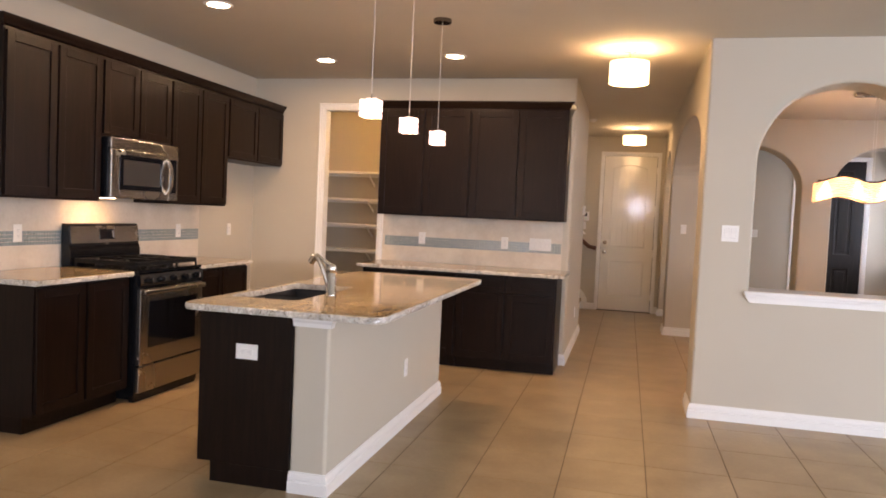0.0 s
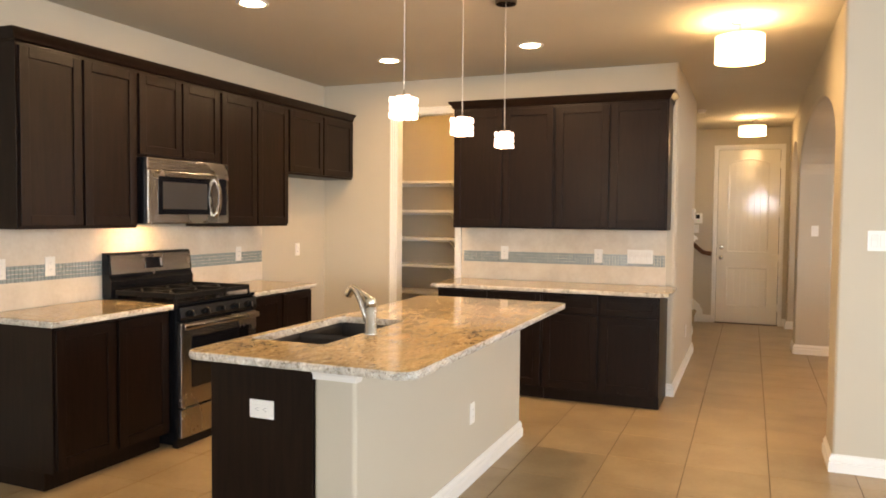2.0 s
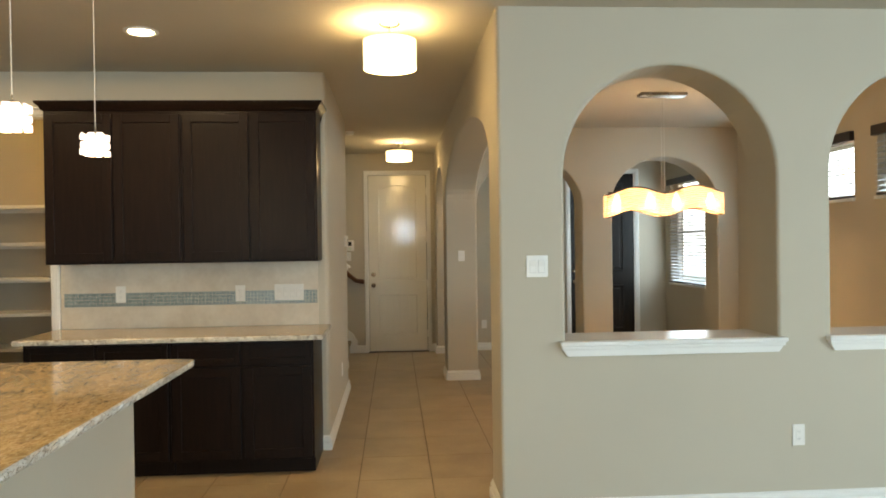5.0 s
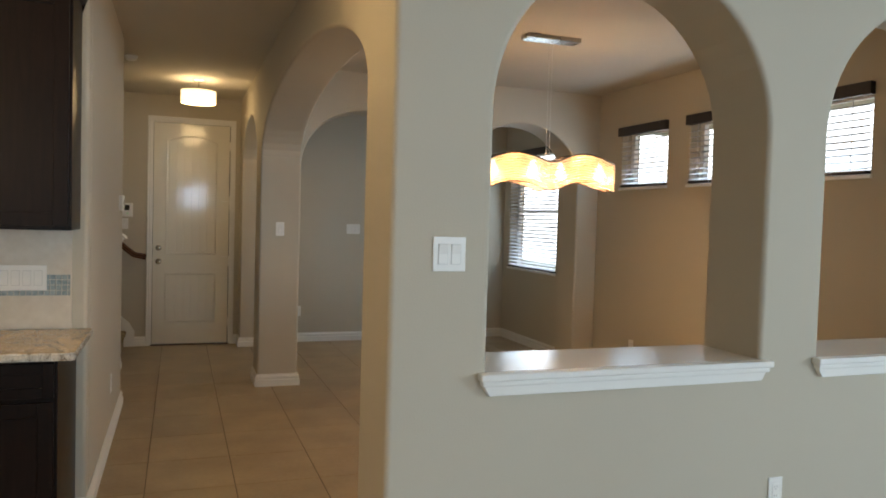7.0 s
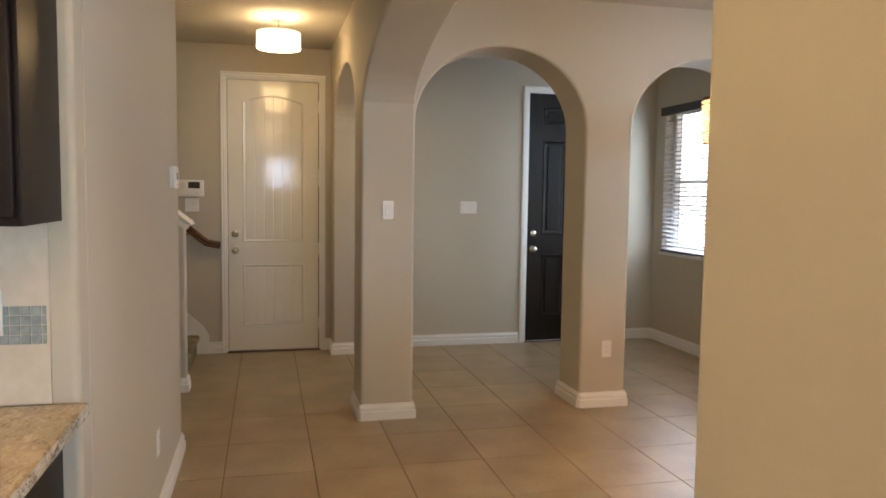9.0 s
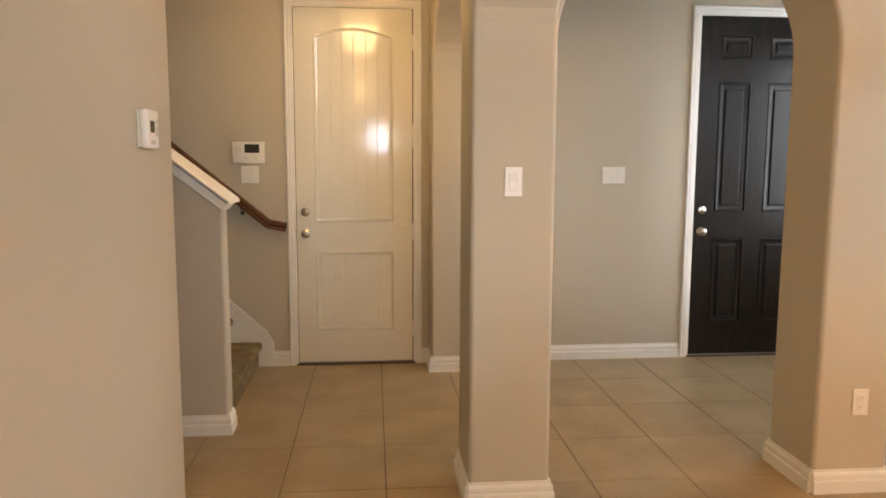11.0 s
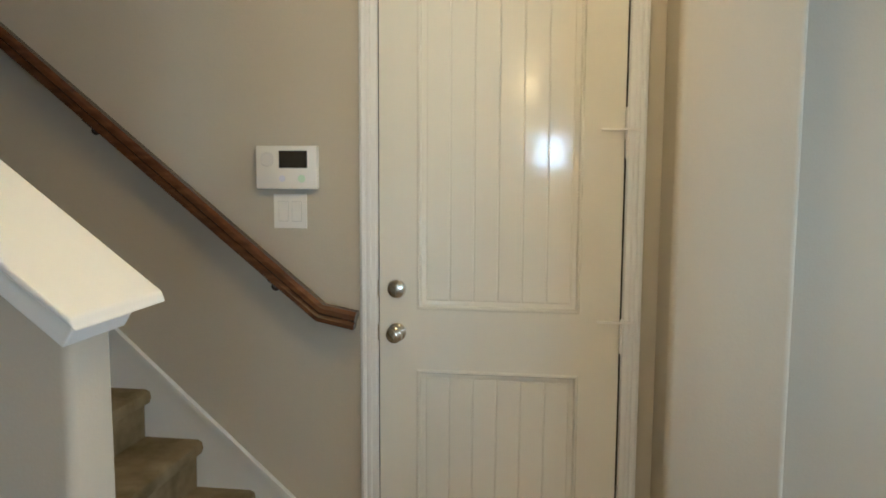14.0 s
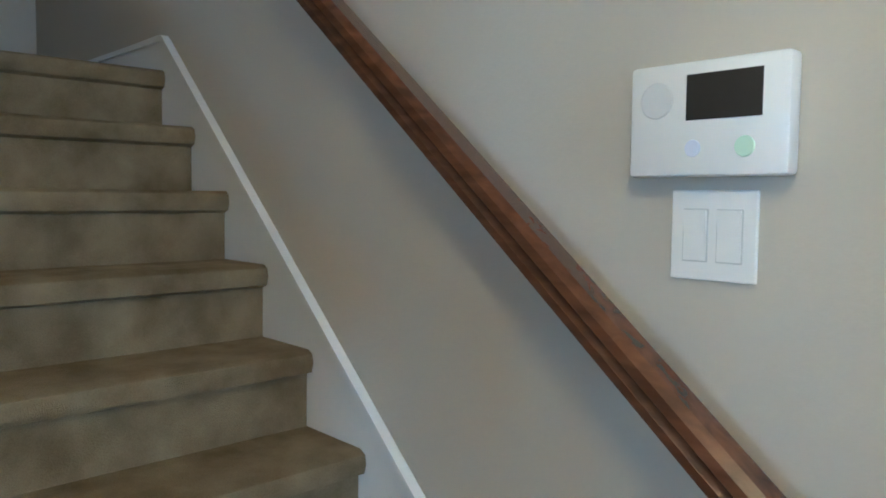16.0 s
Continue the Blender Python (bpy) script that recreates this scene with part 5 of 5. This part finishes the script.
def plate(kind, gangs, m, label, wide=0.070, tall=0.116, sideways=False):
    """A wall plate lying in the XZ plane and facing -y, set at the pose m."""
    w = wide + 0.046 * (gangs - 1)
    name = "light_switch" if kind == "switch" else "wall_outlet"
    p = thing(name, label, "switch" if kind == "switch" else "outlet", "white wall plates")
    part("plate", box(-w / 2, w / 2, -0.006, -0.0003, -tall / 2, tall / 2, 0.0022), PLASTIC, p)
    for i in range(gangs):
        x = (i - (gangs - 1) / 2) * 0.046
        if kind == "switch":
            # Grey strip that paints in the shadow line round the rocker.
            part("rocker_gap_shade", box(x - 0.0175, x + 0.0175, -0.0075, -0.0058, -0.0345, 0.0345, 0.001), GAPGREY, p)
            part("rocker", prism([(-0.009, -0.0325), (-0.0080, 0.0), (-0.012, 0.0325), (-0.006, 0.0325), (-0.006, -0.0325)], x - 0.0155, x + 0.0155, "YZ"), PLASTIC, p)
        else:
            part("socket_face", box(x - 0.0172, x + 0.0172, -0.0078, -0.0058, -0.0340, 0.0340, 0.002), PLASTIC, p)
            for z in (-0.019, 0.019):
                for dx in (-0.006, 0.006):
                    part("slot", box(x + dx - 0.0011, x + dx + 0.0011, -0.0082, -0.0077, z - 0.002, z + 0.006), GREYPLASTIC, p)
                part("ground_hole", tube((x, -0.0082, z - 0.008), (x, -0.0077, z - 0.008), 0.0023, segs=8), GREYPLASTIC, p)
    p.matrix_basis = m @ pose(0, 0, 0, 0, 90 if sideways else 0, 0)
    return p


plate("switch", 2, pose(1.128, PY, 1.355), "white double rocker light switch on the pass-through wall")
plate("outlet", 1, pose(2.561, PY, 0.411), "white wall outlet below the pass-through")
plate("switch", 1, pose(1.095, AY0, 1.350), "white single rocker light switch on the hall column")
plate("switch", 3, pose(2.235, GY, 1.328), "white triple rocker light switch on the foyer wall")
plate("switch", 2, pose(-0.288, GY, 1.330), "white double rocker light switch under the alarm panel")
plate("switch", 4, pose(-0.392, BY - 0.0165, 1.150), "white four-gang rocker light switch on the backsplash")
plate("outlet", 1, pose(-1.574, BY - 0.0165, 1.155), "white wall outlet on the pantry wall backsplash")
plate("outlet", 1, pose(-0.738, BY - 0.0165, 1.148), "white wall outlet on the hall end of the backsplash")
plate("outlet", 1, pose(LX + 0.0165, 3.869, 1.151, 0, 0, 90), "white wall outlet on the range wall backsplash")
plate("switch", 1, pose(LX + 0.0165, 3.545, 1.151, 0, 0, 90), "white single rocker switch on the range wall backsplash")
plate("outlet", 1, pose(LX + 0.0165, 5.643, 1.151, 0, 0, 90), "white wall outlet on the backsplash past the range")
plate("outlet", 1, pose(LX, 6.526, 1.154, 0, 0, 90), "white wall outlet in the refrigerator space")
plate("outlet", 1, pose(-1.383, 3.17, 0.674), "white sideways wall outlet on the dark island end panel", 0.076, 0.118, True)
plate("outlet", 1, pose(-0.948, 4.48, 0.385, 0, 0, 90), "white wall outlet on the island half wall")
plate("outlet", 1, pose(2.625, AY0, 0.405), "white wall outlet low on the foyer column")
plate("outlet", 1, pose(1.60, GY, 0.36), "white wall outlet low on the foyer wall")
plate("outlet", 1, pose(RX, 8.93, 0.36, 0, 0, -90), "white wall outlet low on the dining room wall")
plate("outlet", 1, pose(HX, 8.32, 0.36, 0, 0, 90), "white wall outlet low on the hall wall")

sd = thing("smoke_detector", "small round white smoke detector on the hall ceiling", "smoke detector")
part("base", lathe([(0.052, 0), (0.052, -0.010), (0.046, -0.012), (0, -0.012)], (-0.105, 9.82, H - 0.0005)), PLASTIC, sd, smooth=True)
part("cover", lathe([(0.045, -0.0122), (0.044, -0.026), (0.034, -0.036), (0, -0.038)], (-0.105, 9.82, H - 0.0005)), PLASTIC, sd, smooth=True)

th = thing("thermostat", "white wall thermostat with a small dark display and side keys", "thermostat")
part("back_plate", box(HX + 0.0005, HX + 0.008, 8.869, 8.981, 1.469, 1.575, 0.003), PLASTIC, th)
part("case", box(HX + 0.0082, HX + 0.030, 8.866, 8.984, 1.466, 1.578, 0.009, segs=3), PLASTIC, th, smooth=True)
part("display", box(HX + 0.0302, HX + 0.0312, 8.896, 8.936, 1.512, 1.545), LCD, th, "small dark display")
for z in (1.546, 1.523, 1.509):
    part("button", box(HX + 0.0302, HX + 0.033, 8.950, 8.971, z - 0.006, z + 0.006, 0.002), GAPGREY, th)
for y in (8.898, 8.920):
    part("button", box(HX + 0.0302, HX + 0.033, y, y + 0.017, 1.478, 1.491, 0.002), GAPGREY, th)

al = thing("alarm_panel", "white alarm keypad with a dark display on the stair wall", "alarm panel")
ax0, ax1, az0, az1 = -0.397, -0.186, 1.405, 1.549
part("case", prism([(ax0, az0), (ax1, az0), (ax1, az1), (ax0, az1)], GY - 0.032, GY - 0.0005, "XZ", bevel=0.006), PLASTIC, al, smooth=True)
part("display", box(-0.315, -0.218, GY - 0.0332, GY - 0.0318, 1.475, 1.532), LCD, al, "dark display")
part("speaker", lathe([(0.024, 0.0), (0.022, 0.0015), (0.0, 0.0015)], (-0.357, GY - 0.0318, 1.503), "-Y"), SPEAKER, al, "round speaker grille")
part("green_key", lathe([(0.013, 0), (0.012, 0.002), (0, 0.002)], (-0.238, GY - 0.0318, 1.440), "-Y"), GREENKEY, al, "pale green key")
part("blue_key", lathe([(0.011, 0), (0.010, 0.002), (0, 0.002)], (-0.305, GY - 0.0318, 1.440), "-Y"), BLUEKEY, al, "pale blue key")

# ---- floor tiles ----
TX, TY, X0, Y0 = 0.459, 0.505, 0.128, 10.30
me = mesh("tile", box(-TX / 2 + 0.0026, TX / 2 - 0.0026, -TY / 2 + 0.0014, TY / 2 - 0.0014, -0.0035, 0.0, 0.0012, segs=1), TILE)
verts, faces = [], []
count = 0
for i in range(-8, 14):
    for j in range(-29, 3):
        cx, cy = X0 + (i + 0.5) * TX, Y0 + (j + 0.5) * TY
        a, b = max(cx - TX / 2, -3.46) + 0.0026, min(cx + TX / 2, 6.4) - 0.0026
        c, d = max(cy - TY / 2, -4.0) + 0.0014, min(cy + TY / 2, GY) - 0.0014
        if b - a < 0.02 or d - c < 0.02:
            continue
        whole = abs((b - a) - (TX - 0.0052)) < 1e-6 and abs((d - c) - (TY - 0.0028)) < 1e-6
        if whole and -1.2 < cx < 2.6 and 2.4 < cy < 11.8 and count < 300 and not (cx < -0.5 and cy > 6.0):
            t = new("tile", me)
            t.parent = floor
            t.location = (cx, cy, 0)
            count += 1
        else:
            k = len(verts)
            for z, e in ((-0.0035, 0.0), (-0.0010, 0.0), (0.0, 0.0012)):
                verts += [(a + e, c + e, z), (b - e, c + e, z), (b - e, d - e, z), (a + e, d - e, z)]
            for q in (0, 4):
                for s in range(4):
                    faces.append((k + q + s, k + q + (s + 1) % 4, k + q + 4 + (s + 1) % 4, k + q + 4 + s))
            faces.append((k + 8, k + 9, k + 10, k + 11))
rest = bpy.data.meshes.new("outer_tiles")
rest.from_pydata(verts, [], faces)
rest.materials.append(TILE)
ob = new("outer_tiles", rest)
ob.parent = floor
tagged(ob, "beige ceramic floor tiles with dark joints", kind="stuff")
